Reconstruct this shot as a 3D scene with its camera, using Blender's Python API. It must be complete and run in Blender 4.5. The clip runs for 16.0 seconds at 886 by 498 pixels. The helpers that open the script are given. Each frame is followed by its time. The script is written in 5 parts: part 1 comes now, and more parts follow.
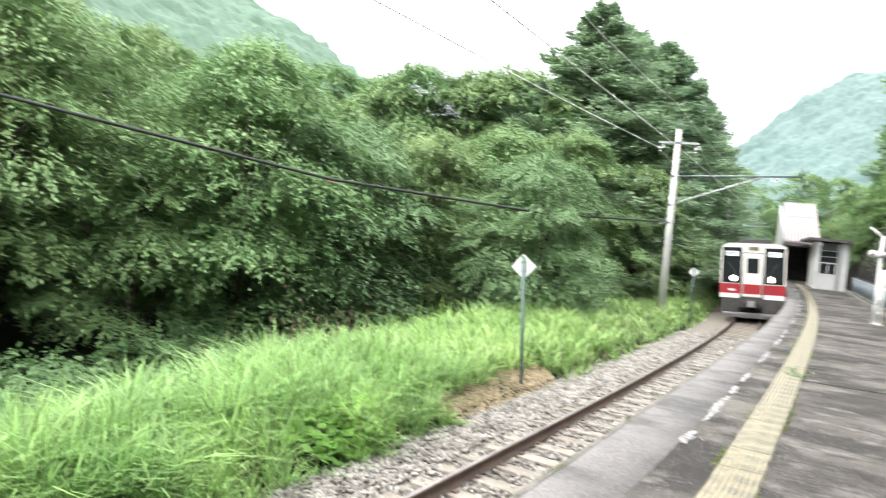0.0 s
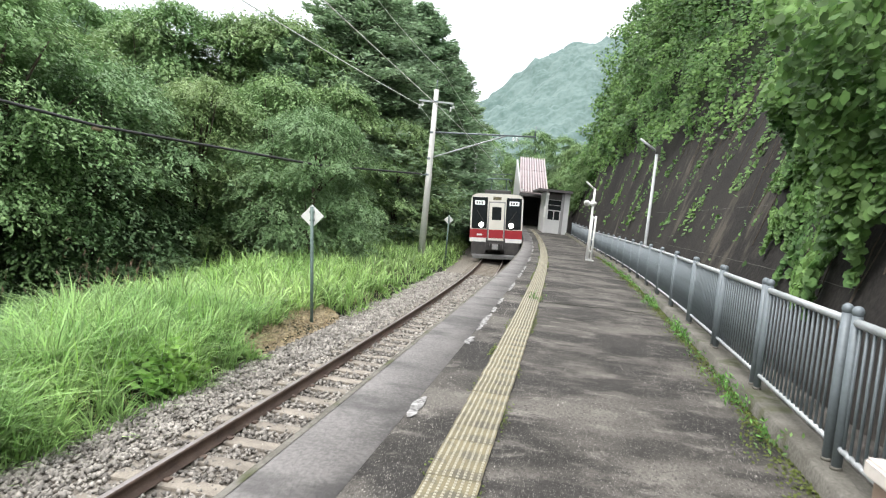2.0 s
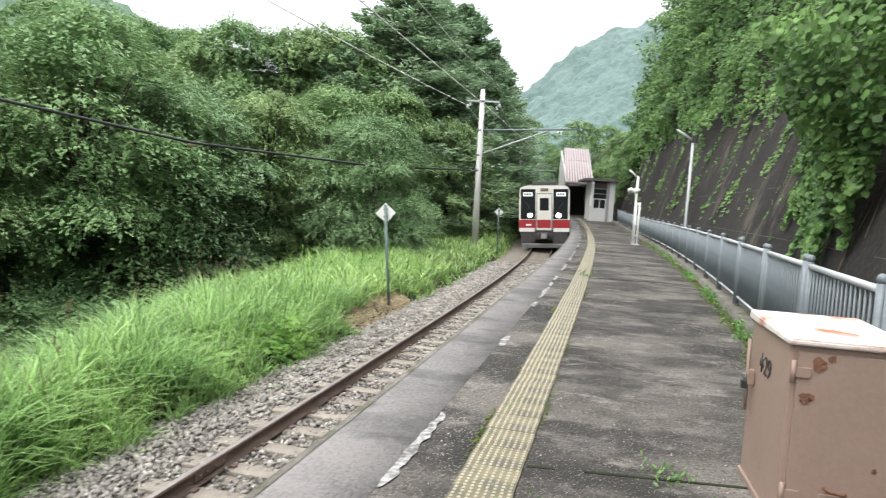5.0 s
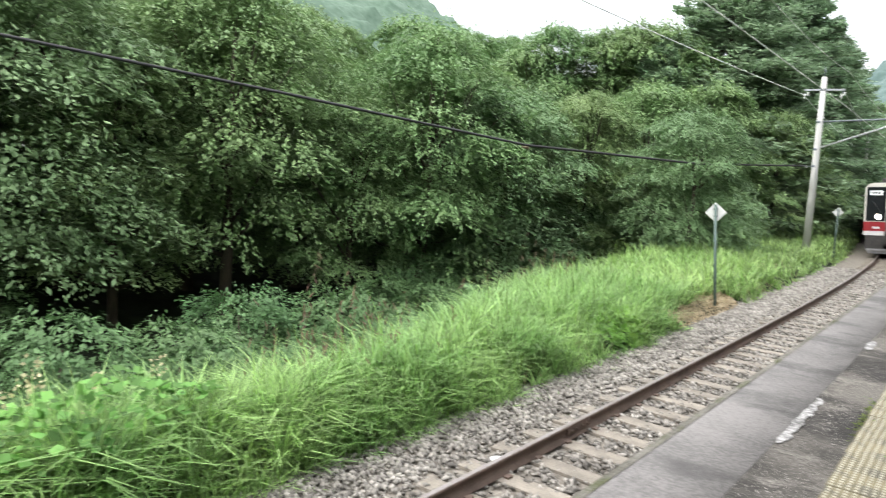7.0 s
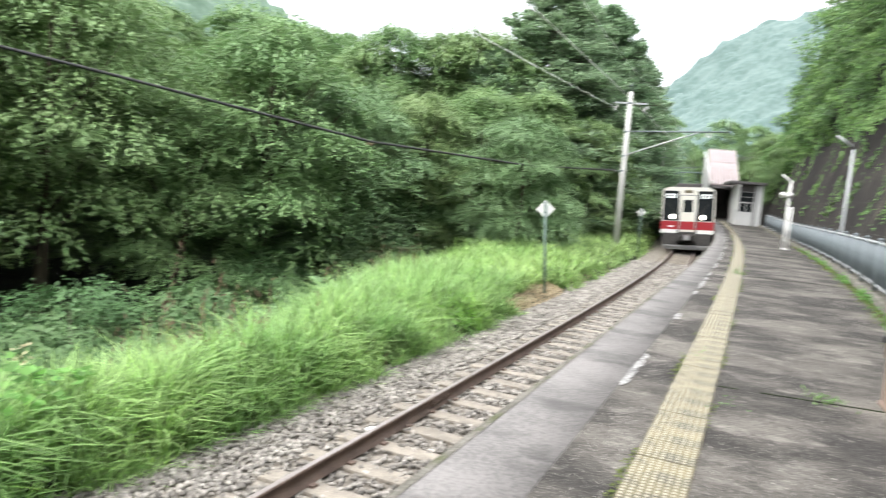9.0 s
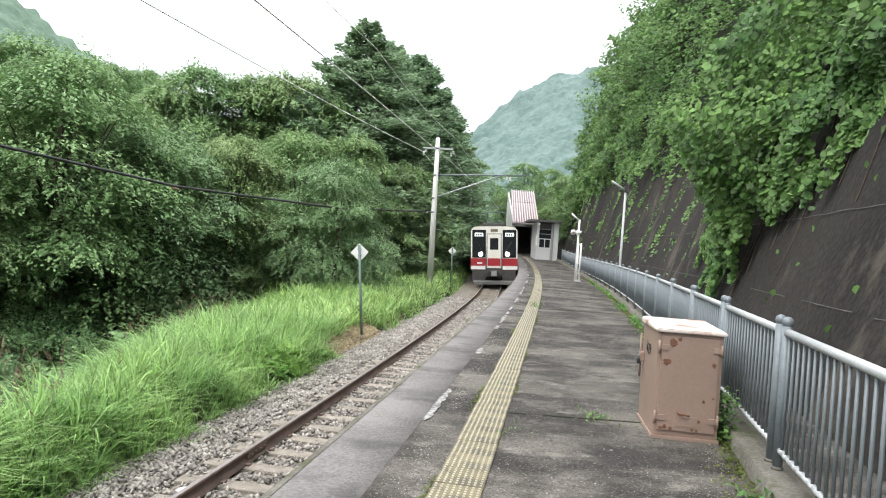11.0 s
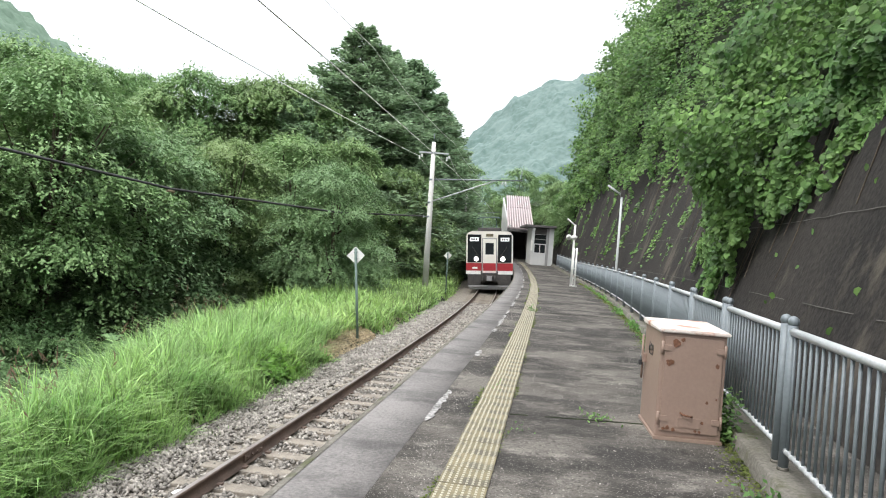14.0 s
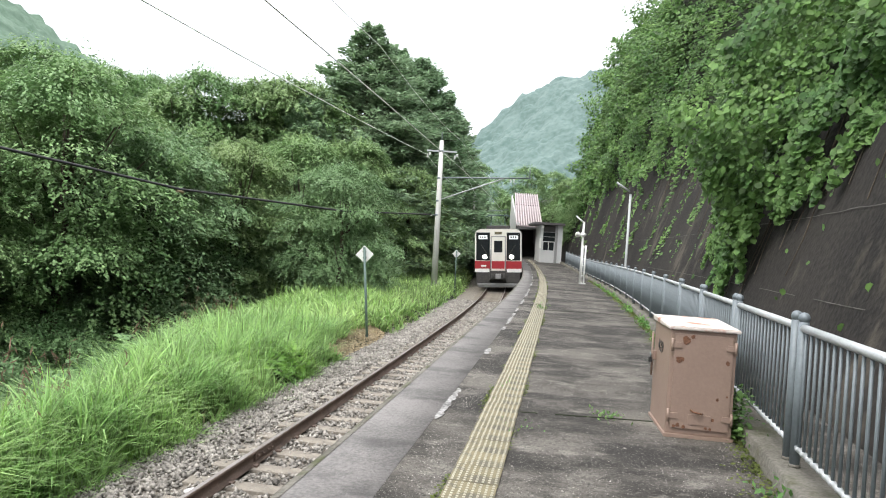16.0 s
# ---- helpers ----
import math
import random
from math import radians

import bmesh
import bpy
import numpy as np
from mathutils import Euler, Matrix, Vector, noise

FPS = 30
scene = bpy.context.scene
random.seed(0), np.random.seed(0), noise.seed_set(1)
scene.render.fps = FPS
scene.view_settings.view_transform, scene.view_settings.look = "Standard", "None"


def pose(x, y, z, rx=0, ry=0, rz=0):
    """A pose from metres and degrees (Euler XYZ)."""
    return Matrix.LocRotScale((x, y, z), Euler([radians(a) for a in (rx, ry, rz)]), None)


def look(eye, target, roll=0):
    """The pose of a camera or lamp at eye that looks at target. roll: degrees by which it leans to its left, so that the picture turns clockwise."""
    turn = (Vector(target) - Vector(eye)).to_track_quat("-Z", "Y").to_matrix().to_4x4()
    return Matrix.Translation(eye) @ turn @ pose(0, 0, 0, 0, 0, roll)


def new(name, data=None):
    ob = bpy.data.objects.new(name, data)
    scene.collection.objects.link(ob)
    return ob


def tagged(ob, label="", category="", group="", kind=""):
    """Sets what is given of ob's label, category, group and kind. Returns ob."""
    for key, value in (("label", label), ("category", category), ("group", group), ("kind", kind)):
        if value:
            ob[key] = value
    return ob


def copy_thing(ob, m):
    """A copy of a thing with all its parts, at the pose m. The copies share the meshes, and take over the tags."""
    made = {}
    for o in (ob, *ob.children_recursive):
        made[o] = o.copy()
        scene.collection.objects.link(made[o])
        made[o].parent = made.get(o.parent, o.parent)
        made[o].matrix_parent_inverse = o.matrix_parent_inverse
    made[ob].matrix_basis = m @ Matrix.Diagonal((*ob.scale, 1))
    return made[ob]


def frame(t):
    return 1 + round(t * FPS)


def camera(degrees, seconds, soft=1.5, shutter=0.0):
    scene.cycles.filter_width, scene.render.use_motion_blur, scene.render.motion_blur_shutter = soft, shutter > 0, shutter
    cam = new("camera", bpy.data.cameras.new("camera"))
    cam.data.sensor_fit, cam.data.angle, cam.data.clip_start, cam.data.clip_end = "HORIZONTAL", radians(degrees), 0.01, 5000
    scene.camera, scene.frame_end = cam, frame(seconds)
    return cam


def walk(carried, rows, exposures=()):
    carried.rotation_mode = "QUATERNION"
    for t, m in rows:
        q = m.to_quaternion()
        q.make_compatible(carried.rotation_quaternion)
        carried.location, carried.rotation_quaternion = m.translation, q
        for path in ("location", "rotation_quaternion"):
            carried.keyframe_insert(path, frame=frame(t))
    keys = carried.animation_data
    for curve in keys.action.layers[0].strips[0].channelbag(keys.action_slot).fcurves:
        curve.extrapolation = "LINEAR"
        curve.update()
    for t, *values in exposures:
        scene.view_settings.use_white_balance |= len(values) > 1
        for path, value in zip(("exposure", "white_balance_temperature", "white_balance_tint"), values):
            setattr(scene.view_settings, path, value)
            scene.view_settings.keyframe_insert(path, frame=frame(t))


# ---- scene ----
cam = camera(66.4, 16.0, soft=1.1, shutter=0.4)
PATH = [
    (0, (1.026, 5.487, 1.437), (0.259, 7.333, 1.392), 6.0),
    (0.5, (1.026, 5.157, 1.42), (0.608, 7.11, 1.312), 7.9),
    (1, (0.929, 4.737, 1.438), (0.741, 6.723, 1.293), 9.3),
    (1.5, (0.843, 4.311, 1.439), (0.794, 6.31, 1.38), 7.2),
    (2, (0.734, 3.915, 1.422), (0.672, 5.91, 1.303), 6.1),
    (2.5, (0.641, 3.527, 1.442), (0.645, 5.522, 1.306), 4.6),
    (3, (0.618, 3.188, 1.457), (0.561, 5.184, 1.35), 4.1),
    (3.2, (0.578, 3.058, 1.435), (0.575, 5.056, 1.347), 3.9),
    (5.3, (0.469, 1.679, 1.388), (0.161, 3.649, 1.235), 3.4),
    (5.5, (0.426, 1.545, 1.39), (-0.019, 3.491, 1.261), 3.6),
    (6, (0.328, 1.197, 1.415), (-0.249, 3.1, 1.205), 3.8),
    (6.5, (0.305, 0.943, 1.413), (-0.536, 2.735, 1.133), 3.3),
    (7, (0.166, 0.635, 1.436), (-0.844, 2.348, 1.22), 3.7),
    (7.5, (-0.138, 0.494, 1.331), (-1.334, 2.076, 1.074), 3.8),
    (8, (-0.176, 0.331, 1.356), (-1.483, 1.822, 1.089), 3.1),
    (8.3, (-0.164, 0.147, 1.3), (-1.221, 1.825, 1.04), 5.2),
    (8.5, (-0.119, 0.05, 1.322), (-1.051, 1.803, 1.075), 5.1),
    (9, (-0.007, -0.086, 1.335), (-0.564, 1.826, 1.15), 5.2),
    (9.5, (0.132, -0.291, 1.379), (-0.089, 1.693, 1.252), 5.6),
    (10, (0.122, -0.371, 1.387), (0.03, 1.627, 1.34), 4.7),
    (10.2, (0.166, -0.438, 1.468), (0.096, 1.56, 1.428), 4.7),
    (12.5, (0.078, -0.388, 1.393), (0.045, 1.612, 1.393), 3.5),
    (13, (0.08, -0.389, 1.392), (0.048, 1.611, 1.387), 3.7),
    (13.5, (0.078, -0.391, 1.394), (0.051, 1.609, 1.388), 4.1),
    (14, (0.084, -0.383, 1.392), (0.054, 1.617, 1.384), 4.2),
    (14.5, (0.08, -0.387, 1.391), (0.048, 1.613, 1.379), 4.0),
    (15, (0.082, -0.391, 1.393), (0.043, 1.609, 1.378), 4.0),
    (15.5, (0.081, -0.394, 1.391), (0.032, 1.605, 1.377), 3.9),
    (16, (0.084, -0.391, 1.394), (0.029, 1.608, 1.379), 3.8),
]
walk(cam, [(t, look(eye, target, roll)) for t, eye, target, roll in PATH],
     [(0.0, 1.70), (0.6, 1.25), (1.5, 1.12), (3.2, 1.12), (6.0, 1.12), (7.0, 1.15), (7.5, 1.25), (8.0, 1.45), (8.5, 1.66), (9.0, 1.45), (10.0, 1.12), (16.0, 1.05)])

# ---------------------------------------------------------------- light
world = bpy.data.worlds.new("overcast_world")
scene.world = world
world.use_nodes = True
wn, wl = world.node_tree.nodes, world.node_tree.links
wn.clear()
sky = wn.new("ShaderNodeTexSky")
sky.sky_type, sky.sun_disc = "NISHITA", False
sky.sun_elevation, sky.sun_rotation = radians(58), radians(229)
sky.dust_density, sky.air_density = 3.0, 1.0
bg_sky, bg_cloud, both, wout = wn.new("ShaderNodeBackground"), wn.new("ShaderNodeBackground"), wn.new("ShaderNodeAddShader"), wn.new("ShaderNodeOutputWorld")
bg_sky.inputs[1].default_value = 0.05
bg_cloud.inputs[0].default_value, bg_cloud.inputs[1].default_value = (1.0, 1.0, 1.0, 1), 1.0
# an overcast sky is about three times brighter overhead than at the horizon
w_co, w_xyz, w_ramp = wn.new("ShaderNodeTexCoord"), wn.new("ShaderNodeSeparateXYZ"), wn.new("ShaderNodeMapRange")
wl.new(w_co.outputs["Generated"], w_xyz.inputs[0]), wl.new(w_xyz.outputs["Z"], w_ramp.inputs["Value"])
w_ramp.inputs["To Min"].default_value, w_ramp.inputs["To Max"].default_value = 0.36, 1.60
wl.new(w_ramp.outputs[0], bg_cloud.inputs[1])
wl.new(sky.outputs[0], bg_sky.inputs[0])
wl.new(bg_sky.outputs[0], both.inputs[0]), wl.new(bg_cloud.outputs[0], both.inputs[1])
wl.new(both.outputs[0], wout.inputs[0])
sun = new("sun", bpy.data.lights.new("sun", "SUN"))
sun.data.energy, sun.data.angle, sun.data.color = 0.8, radians(25), (1, 0.97, 0.92)
sun.matrix_world = look((-15, -13, 32), (0, 0, 0))

# ---------------------------------------------------------------- materials


def mat(name, c1, c2=None, rough=0.8, scale=6.0, fine=60.0, bump=0.15, metal=0.0, rand=0.0, c3=None, c3_at=0.62, c3_scale=1.2, leaf=0.0, stretch=None, island=False, grain=1.3, c3_full=1.0):
    """Two mixed colours by coarse and fine noise, an optional third in stains, and relief."""
    m = bpy.data.materials.new(name)
    m.use_nodes = True
    n, l = m.node_tree.nodes, m.node_tree.links
    n.clear()
    out, bs = n.new("ShaderNodeOutputMaterial"), n.new("ShaderNodeBsdfPrincipled")
    c2 = c2 or tuple(v * 0.75 for v in c1)
    co = n.new("ShaderNodeTexCoord")
    vec = co.outputs["Object"]
    if stretch:
        mp = n.new("ShaderNodeMapping")
        mp.inputs["Scale"].default_value = stretch
        l.new(vec, mp.inputs["Vector"])
        vec = mp.outputs[0]
    a, b = n.new("ShaderNodeTexNoise"), n.new("ShaderNodeTexNoise")
    a.inputs["Scale"].default_value, a.inputs["Detail"].default_value = scale, 5
    b.inputs["Scale"].default_value, b.inputs["Detail"].default_value = fine, 3
    l.new(vec, a.inputs["Vector"]), l.new(co.outputs["Object"], b.inputs["Vector"])
    mixf = n.new("ShaderNodeMath")
    mixf.operation = "MULTIPLY_ADD"
    mixf.inputs[1].default_value = grain
    mixf.inputs[2].default_value = -grain / 2
    l.new(b.outputs[0], mixf.inputs[0])
    ad = n.new("ShaderNodeMath")
    ad.operation = "ADD"
    l.new(mixf.outputs[0], ad.inputs[0])
    rmp = n.new("ShaderNodeMapRange")
    rmp.inputs["From Min"].default_value, rmp.inputs["From Max"].default_value = 0.3, 0.7
    l.new(a.outputs[0], rmp.inputs["Value"])
    l.new(rmp.outputs[0], ad.inputs[1])
    mx = n.new("ShaderNodeMix")
    mx.data_type = "RGBA"
    mx.inputs[6].default_value, mx.inputs[7].default_value = (*c1, 1), (*c2, 1)
    ad.use_clamp = True
    l.new(ad.outputs[0], mx.inputs[0])
    colour = mx.outputs[2]
    if c3:
        s = n.new("ShaderNodeTexNoise")
        s.inputs["Scale"].default_value, s.inputs["Detail"].default_value = c3_scale, 7
        s.inputs["Roughness"].default_value = 0.65
        l.new(vec, s.inputs["Vector"])
        r = n.new("ShaderNodeMapRange")
        r.inputs["From Min"].default_value, r.inputs["From Max"].default_value = c3_at - 0.05, c3_at + 0.05
        r.inputs["To Max"].default_value = c3_full
        l.new(s.outputs[0], r.inputs["Value"])
        m3 = n.new("ShaderNodeMix")
        m3.data_type = "RGBA"
        m3.inputs[7].default_value = (*c3, 1)
        l.new(r.outputs[0], m3.inputs[0]), l.new(colour, m3.inputs[6])
        colour = m3.outputs[2]
    if rand:
        if leaf or island:
            g = n.new("ShaderNodeNewGeometry")
            rnd = g.outputs["Random Per Island"]
        else:
            g = n.new("ShaderNodeObjectInfo")
            rnd = g.outputs["Random"]
        rr = n.new("ShaderNodeMapRange")
        rr.inputs["To Min"].default_value, rr.inputs["To Max"].default_value = 1 - rand, 1 + rand
        l.new(rnd, rr.inputs["Value"])
        hv = n.new("ShaderNodeHueSaturation")
        l.new(rr.outputs[0], hv.inputs["Value"])
        if leaf:
            hr = n.new("ShaderNodeMapRange")
            hr.inputs["To Min"].default_value, hr.inputs["To Max"].default_value = 0.490, 0.515
            gi = n.new("ShaderNodeObjectInfo")
            l.new(gi.outputs["Random"], hr.inputs["Value"])
            l.new(hr.outputs[0], hv.inputs["Hue"])
        l.new(colour, hv.inputs["Color"])
        colour = hv.outputs[0]
    l.new(colour, bs.inputs["Base Color"])
    bs.inputs["Roughness"].default_value, bs.inputs["Metallic"].default_value = rough, metal
    if bump:
        bp = n.new("ShaderNodeBump")
        bp.inputs["Strength"].default_value, bp.inputs["Distance"].default_value = min(1, bump * 2), 0.02
        l.new(b.outputs[0], bp.inputs["Height"]), l.new(bp.outputs[0], bs.inputs["Normal"])
    if leaf:
        bs.inputs["Specular IOR Level"].default_value = 0.3
        tr, ms = n.new("ShaderNodeBsdfTranslucent"), n.new("ShaderNodeMixShader")
        l.new(colour, tr.inputs[0])
        ms.inputs[0].default_value = leaf
        l.new(bs.outputs[0], ms.inputs[1]), l.new(tr.outputs[0], ms.inputs[2])
        l.new(ms.outputs[0], out.inputs[0])
    else:
        l.new(bs.outputs[0], out.inputs[0])
    return m


def foliage(name, c1, c2, rand=0.35, rough=0.55, through_leaf=0.4):
    return mat(name, c1, c2, rough=rough, scale=0.7, fine=6, bump=0, rand=rand, leaf=through_leaf)


def asphalt(name):
    """Worn asphalt: dark wet stains, pale scuffed patches and exposed pale stones."""
    m = bpy.data.materials.new(name)
    m.use_nodes = True
    n, l = m.node_tree.nodes, m.node_tree.links
    bs, co = n["Principled BSDF"], n.new("ShaderNodeTexCoord")
    mp = n.new("ShaderNodeMapping")
    mp.inputs["Scale"].default_value, mp.inputs["Rotation"].default_value = (0.8, 1.15, 1), (0, 0, 0.12)
    l.new(co.outputs["Object"], mp.inputs["Vector"])

    def tex(scale, detail, rough, vec):
        t = n.new("ShaderNodeTexNoise")
        t.inputs["Scale"].default_value, t.inputs["Detail"].default_value, t.inputs["Roughness"].default_value = scale, detail, rough
        l.new(vec, t.inputs["Vector"])
        return t.outputs[0]

    def ramp(v, a, b, lo=0.0, hi=1.0):
        r = n.new("ShaderNodeMapRange")
        for key, value in (("From Min", a), ("From Max", b), ("To Min", lo), ("To Max", hi)):
            r.inputs[key].default_value = value
        l.new(v, r.inputs["Value"])
        return r.outputs[0]

    def mix(fac, a, b):
        x = n.new("ShaderNodeMix")
        x.data_type = "RGBA"
        l.new(fac, x.inputs[0])
        for k, c in ((6, a), (7, b)):
            if isinstance(c, tuple):
                x.inputs[k].default_value = (*c, 1)
            else:
                l.new(c, x.inputs[k])
        return x.outputs[2]

    base = mix(ramp(tex(0.9, 6, 0.6, mp.outputs[0]), 0.40, 0.60), (0.030, 0.028, 0.025), (0.130, 0.120, 0.106))
    base = mix(ramp(tex(3.1, 5, 0.65, mp.outputs[0]), 0.54, 0.68, 0.0, 0.75), base, (0.225, 0.209, 0.186))
    base = mix(ramp(tex(0.55, 6, 0.7, mp.outputs[0]), 0.505, 0.57, 0.0, 0.85), base, (0.024, 0.0225, 0.021))
    vo = n.new("ShaderNodeTexVoronoi")
    vo.inputs["Scale"].default_value = 105
    l.new(co.outputs["Object"], vo.inputs["Vector"])
    pick = n.new("ShaderNodeSeparateColor")
    l.new(vo.outputs["Color"], pick.inputs[0])
    near, some = ramp(vo.outputs["Distance"], 0.30, 0.42, 1.0, 0.0), ramp(pick.outputs[0], 0.58, 0.85, 0.0, 0.7)
    both_ = n.new("ShaderNodeMath")
    both_.operation = "MULTIPLY"
    l.new(near, both_.inputs[0]), l.new(some, both_.inputs[1])
    base = mix(both_.outputs[0], base, (0.30, 0.283, 0.258))
    pits = ramp(tex(42, 3, 0.6, co.outputs["Object"]), 0.50, 0.66, 0.0, 0.75)
    base = mix(pits, base, (0.022, 0.021, 0.019))
    l.new(base, bs.inputs["Base Color"])
    bs.inputs["Roughness"].default_value = 0.88
    bp = n.new("ShaderNodeBump")
    bp.inputs["Strength"].default_value, bp.inputs["Distance"].default_value = 0.5, 0.008
    l.new(vo.outputs["Distance"], bp.inputs["Height"]), l.new(bp.outputs[0], bs.inputs["Normal"])
    return m


M_leaf = foliage("leaf_broad", (0.250, 0.360, 0.150), (0.150, 0.250, 0.098), 0.20, 0.55, 0.28)
M_leaf2 = foliage("leaf_grey_green", (0.230, 0.350, 0.170), (0.150, 0.255, 0.115), 0.20, 0.55, 0.28)
# Darker copy of the broadleaf green; the ravine's shade is in its colour.
M_shrub = foliage("leaf_shade_copy", (0.150, 0.250, 0.105), (0.090, 0.170, 0.065), 0.3, 0.55, 0.28)
M_needle = foliage("needle", (0.285, 0.395, 0.235), (0.190, 0.288, 0.165))
M_vine = foliage("leaf_vine", (0.180, 0.310, 0.090), (0.068, 0.150, 0.047), 0.5)
M_grass = foliage("grass_blade", (0.380, 0.535, 0.205), (0.215, 0.360, 0.125), 0.55, 0.45)
M_weed = foliage("leaf_weed", (0.330, 0.500, 0.120), (0.220, 0.400, 0.090), 0.3)
M_creeper = foliage("leaf_creeper", (0.200, 0.360, 0.090), (0.110, 0.235, 0.055), 0.6)
M_dry = foliage("dry_straw", (0.52, 0.44, 0.29), (0.38, 0.315, 0.20), 0.35)
M_plume = foliage("red_plume", (0.250, 0.165, 0.120), (0.17, 0.115, 0.085), 0.35)
M_flower = foliage("pale_flower", (0.62, 0.58, 0.36), (0.50, 0.46, 0.28), 0.25)
M_bark = mat("bark", (0.10, 0.075, 0.055), (0.05, 0.04, 0.032), rough=0.95, scale=4, fine=30, bump=0.4, stretch=(1, 1, 0.25))
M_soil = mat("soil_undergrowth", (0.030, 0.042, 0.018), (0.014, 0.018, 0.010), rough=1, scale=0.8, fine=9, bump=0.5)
M_asphalt = asphalt("asphalt_worn")
M_grit = mat("pale_grit", (0.36, 0.34, 0.31), (0.18, 0.165, 0.15), rough=0.9, scale=30, fine=90, bump=0.0)
M_band = mat("edge_concrete", (0.212, 0.201, 0.194), (0.128, 0.122, 0.118), rough=0.7, scale=1.6, fine=45, bump=0.25, c3=(0.075, 0.072, 0.070), c3_at=0.57, c3_scale=1.1, stretch=(0.7, 1.0, 1), grain=2.6, c3_full=0.8)
M_wallface = mat("platform_face", (0.17, 0.16, 0.15), (0.10, 0.095, 0.09), scale=1.2, fine=25, bump=0.3)
M_kerb = mat("kerb_concrete", (0.180, 0.171, 0.150), (0.095, 0.090, 0.075), rough=0.9, scale=2.5, fine=40, bump=0.3, c3=(0.075, 0.080, 0.045), c3_at=0.58, c3_scale=2.2, grain=1.8)
M_tactile = mat("tactile_yellow", (0.180, 0.156, 0.090), (0.110, 0.097, 0.060), rough=0.8, scale=3, fine=50, bump=0.12, rand=0.18, c3=(0.085, 0.078, 0.054), c3_at=0.56, c3_scale=5, grain=1.8)
M_dome = mat("tactile_dome", (0.42, 0.40, 0.32), (0.27, 0.255, 0.20), rough=0.75, scale=9, fine=60, bump=0.05)
M_white = mat("white_paint", (0.80, 0.80, 0.78), (0.68, 0.68, 0.66), rough=0.5, scale=3, fine=30, bump=0.04)
M_wornwhite = mat("worn_line", (0.36, 0.352, 0.343), (0.09, 0.088, 0.085), rough=0.85, scale=7, fine=26, bump=0.1, grain=3.0)
M_rail = mat("rail_rust", (0.145, 0.100, 0.078), (0.085, 0.058, 0.046), rough=0.7, scale=4, fine=50, bump=0.15, metal=0.15)
M_railtop = mat("rail_head", (0.34, 0.31, 0.30), (0.22, 0.185, 0.165), rough=0.38, scale=2, fine=30, bump=0.03, metal=0.7, stretch=(4, 0.4, 1))
M_sleeper = mat("sleeper_concrete", (0.270, 0.242, 0.200), (0.165, 0.145, 0.120), rough=0.9, scale=5, fine=45, bump=0.2, rand=0.15, grain=2.0)
M_stone = mat("ballast_stone", (0.305, 0.287, 0.258), (0.150, 0.138, 0.122), rough=0.9, scale=3, fine=20, bump=0.2, rand=0.5, island=True)
M_bed = mat("ballast_bed", (0.26, 0.235, 0.20), (0.10, 0.088, 0.072), rough=0.95, scale=12, fine=34, bump=0.9)
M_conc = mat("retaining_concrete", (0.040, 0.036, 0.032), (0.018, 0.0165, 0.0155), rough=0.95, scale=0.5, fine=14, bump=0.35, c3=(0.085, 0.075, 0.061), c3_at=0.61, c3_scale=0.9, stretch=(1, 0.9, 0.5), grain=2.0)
M_lime = mat("lime_stain", (0.11, 0.104, 0.094), (0.05, 0.047, 0.043), rough=0.95, scale=3, fine=30, bump=0.2, grain=2.0)
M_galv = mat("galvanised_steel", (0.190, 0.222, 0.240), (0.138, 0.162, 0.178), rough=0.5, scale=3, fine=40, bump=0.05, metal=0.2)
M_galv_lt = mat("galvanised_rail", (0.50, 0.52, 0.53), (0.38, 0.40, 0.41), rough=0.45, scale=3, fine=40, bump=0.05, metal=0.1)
M_pole = mat("pole_concrete", (0.66, 0.655, 0.63), (0.50, 0.495, 0.475), rough=0.9, scale=1.2, fine=30, bump=0.12, stretch=(1, 1, 0.4))
M_greenpost = mat("sign_post_green", (0.13, 0.19, 0.17), (0.09, 0.135, 0.12), rough=0.6, scale=5, fine=40, bump=0.08)
M_black = mat("black_cable", (0.03, 0.03, 0.032), (0.02, 0.02, 0.022), rough=0.6, bump=0)
M_wire = mat("wire_aluminium", (0.78, 0.79, 0.78), (0.68, 0.69, 0.68), rough=0.5, bump=0, metal=0.0)
M_ins = mat("insulator_porcelain", (0.80, 0.80, 0.80), (0.66, 0.66, 0.66), rough=0.25, bump=0)
M_pink = mat("cabinet_paint", (0.300, 0.215, 0.172), (0.255, 0.180, 0.144), rough=0.5, scale=2, fine=40, bump=0.05, c3=(0.20, 0.125, 0.095), c3_at=0.70, c3_scale=5)
# Whitish base has the sky's reflection painted in; the orange patches are rust.
M_pinktop = mat("cabinet_lid_sheen_rust", (0.74, 0.69, 0.65), (0.60, 0.53, 0.49), rough=0.4, scale=3, fine=40, bump=0.06, c3=(0.42, 0.16, 0.09), c3_at=0.575, c3_scale=3.6)
M_rust = mat("rust", (0.21, 0.10, 0.058), (0.12, 0.06, 0.038), rough=0.9, scale=20, fine=60, bump=0.25)
M_red = mat("train_red", (0.36, 0.022, 0.030), (0.31, 0.018, 0.026), rough=0.35, bump=0.01)
M_cream = mat("train_cream", (0.76, 0.735, 0.67), (0.70, 0.675, 0.61), rough=0.4, scale=2, bump=0.01)
M_dark = mat("underframe_dark", (0.035, 0.034, 0.034), (0.06, 0.055, 0.05), rough=0.7, bump=0.1)
M_grey = mat("train_grey", (0.30, 0.30, 0.30), (0.22, 0.22, 0.22), rough=0.6, bump=0.05)
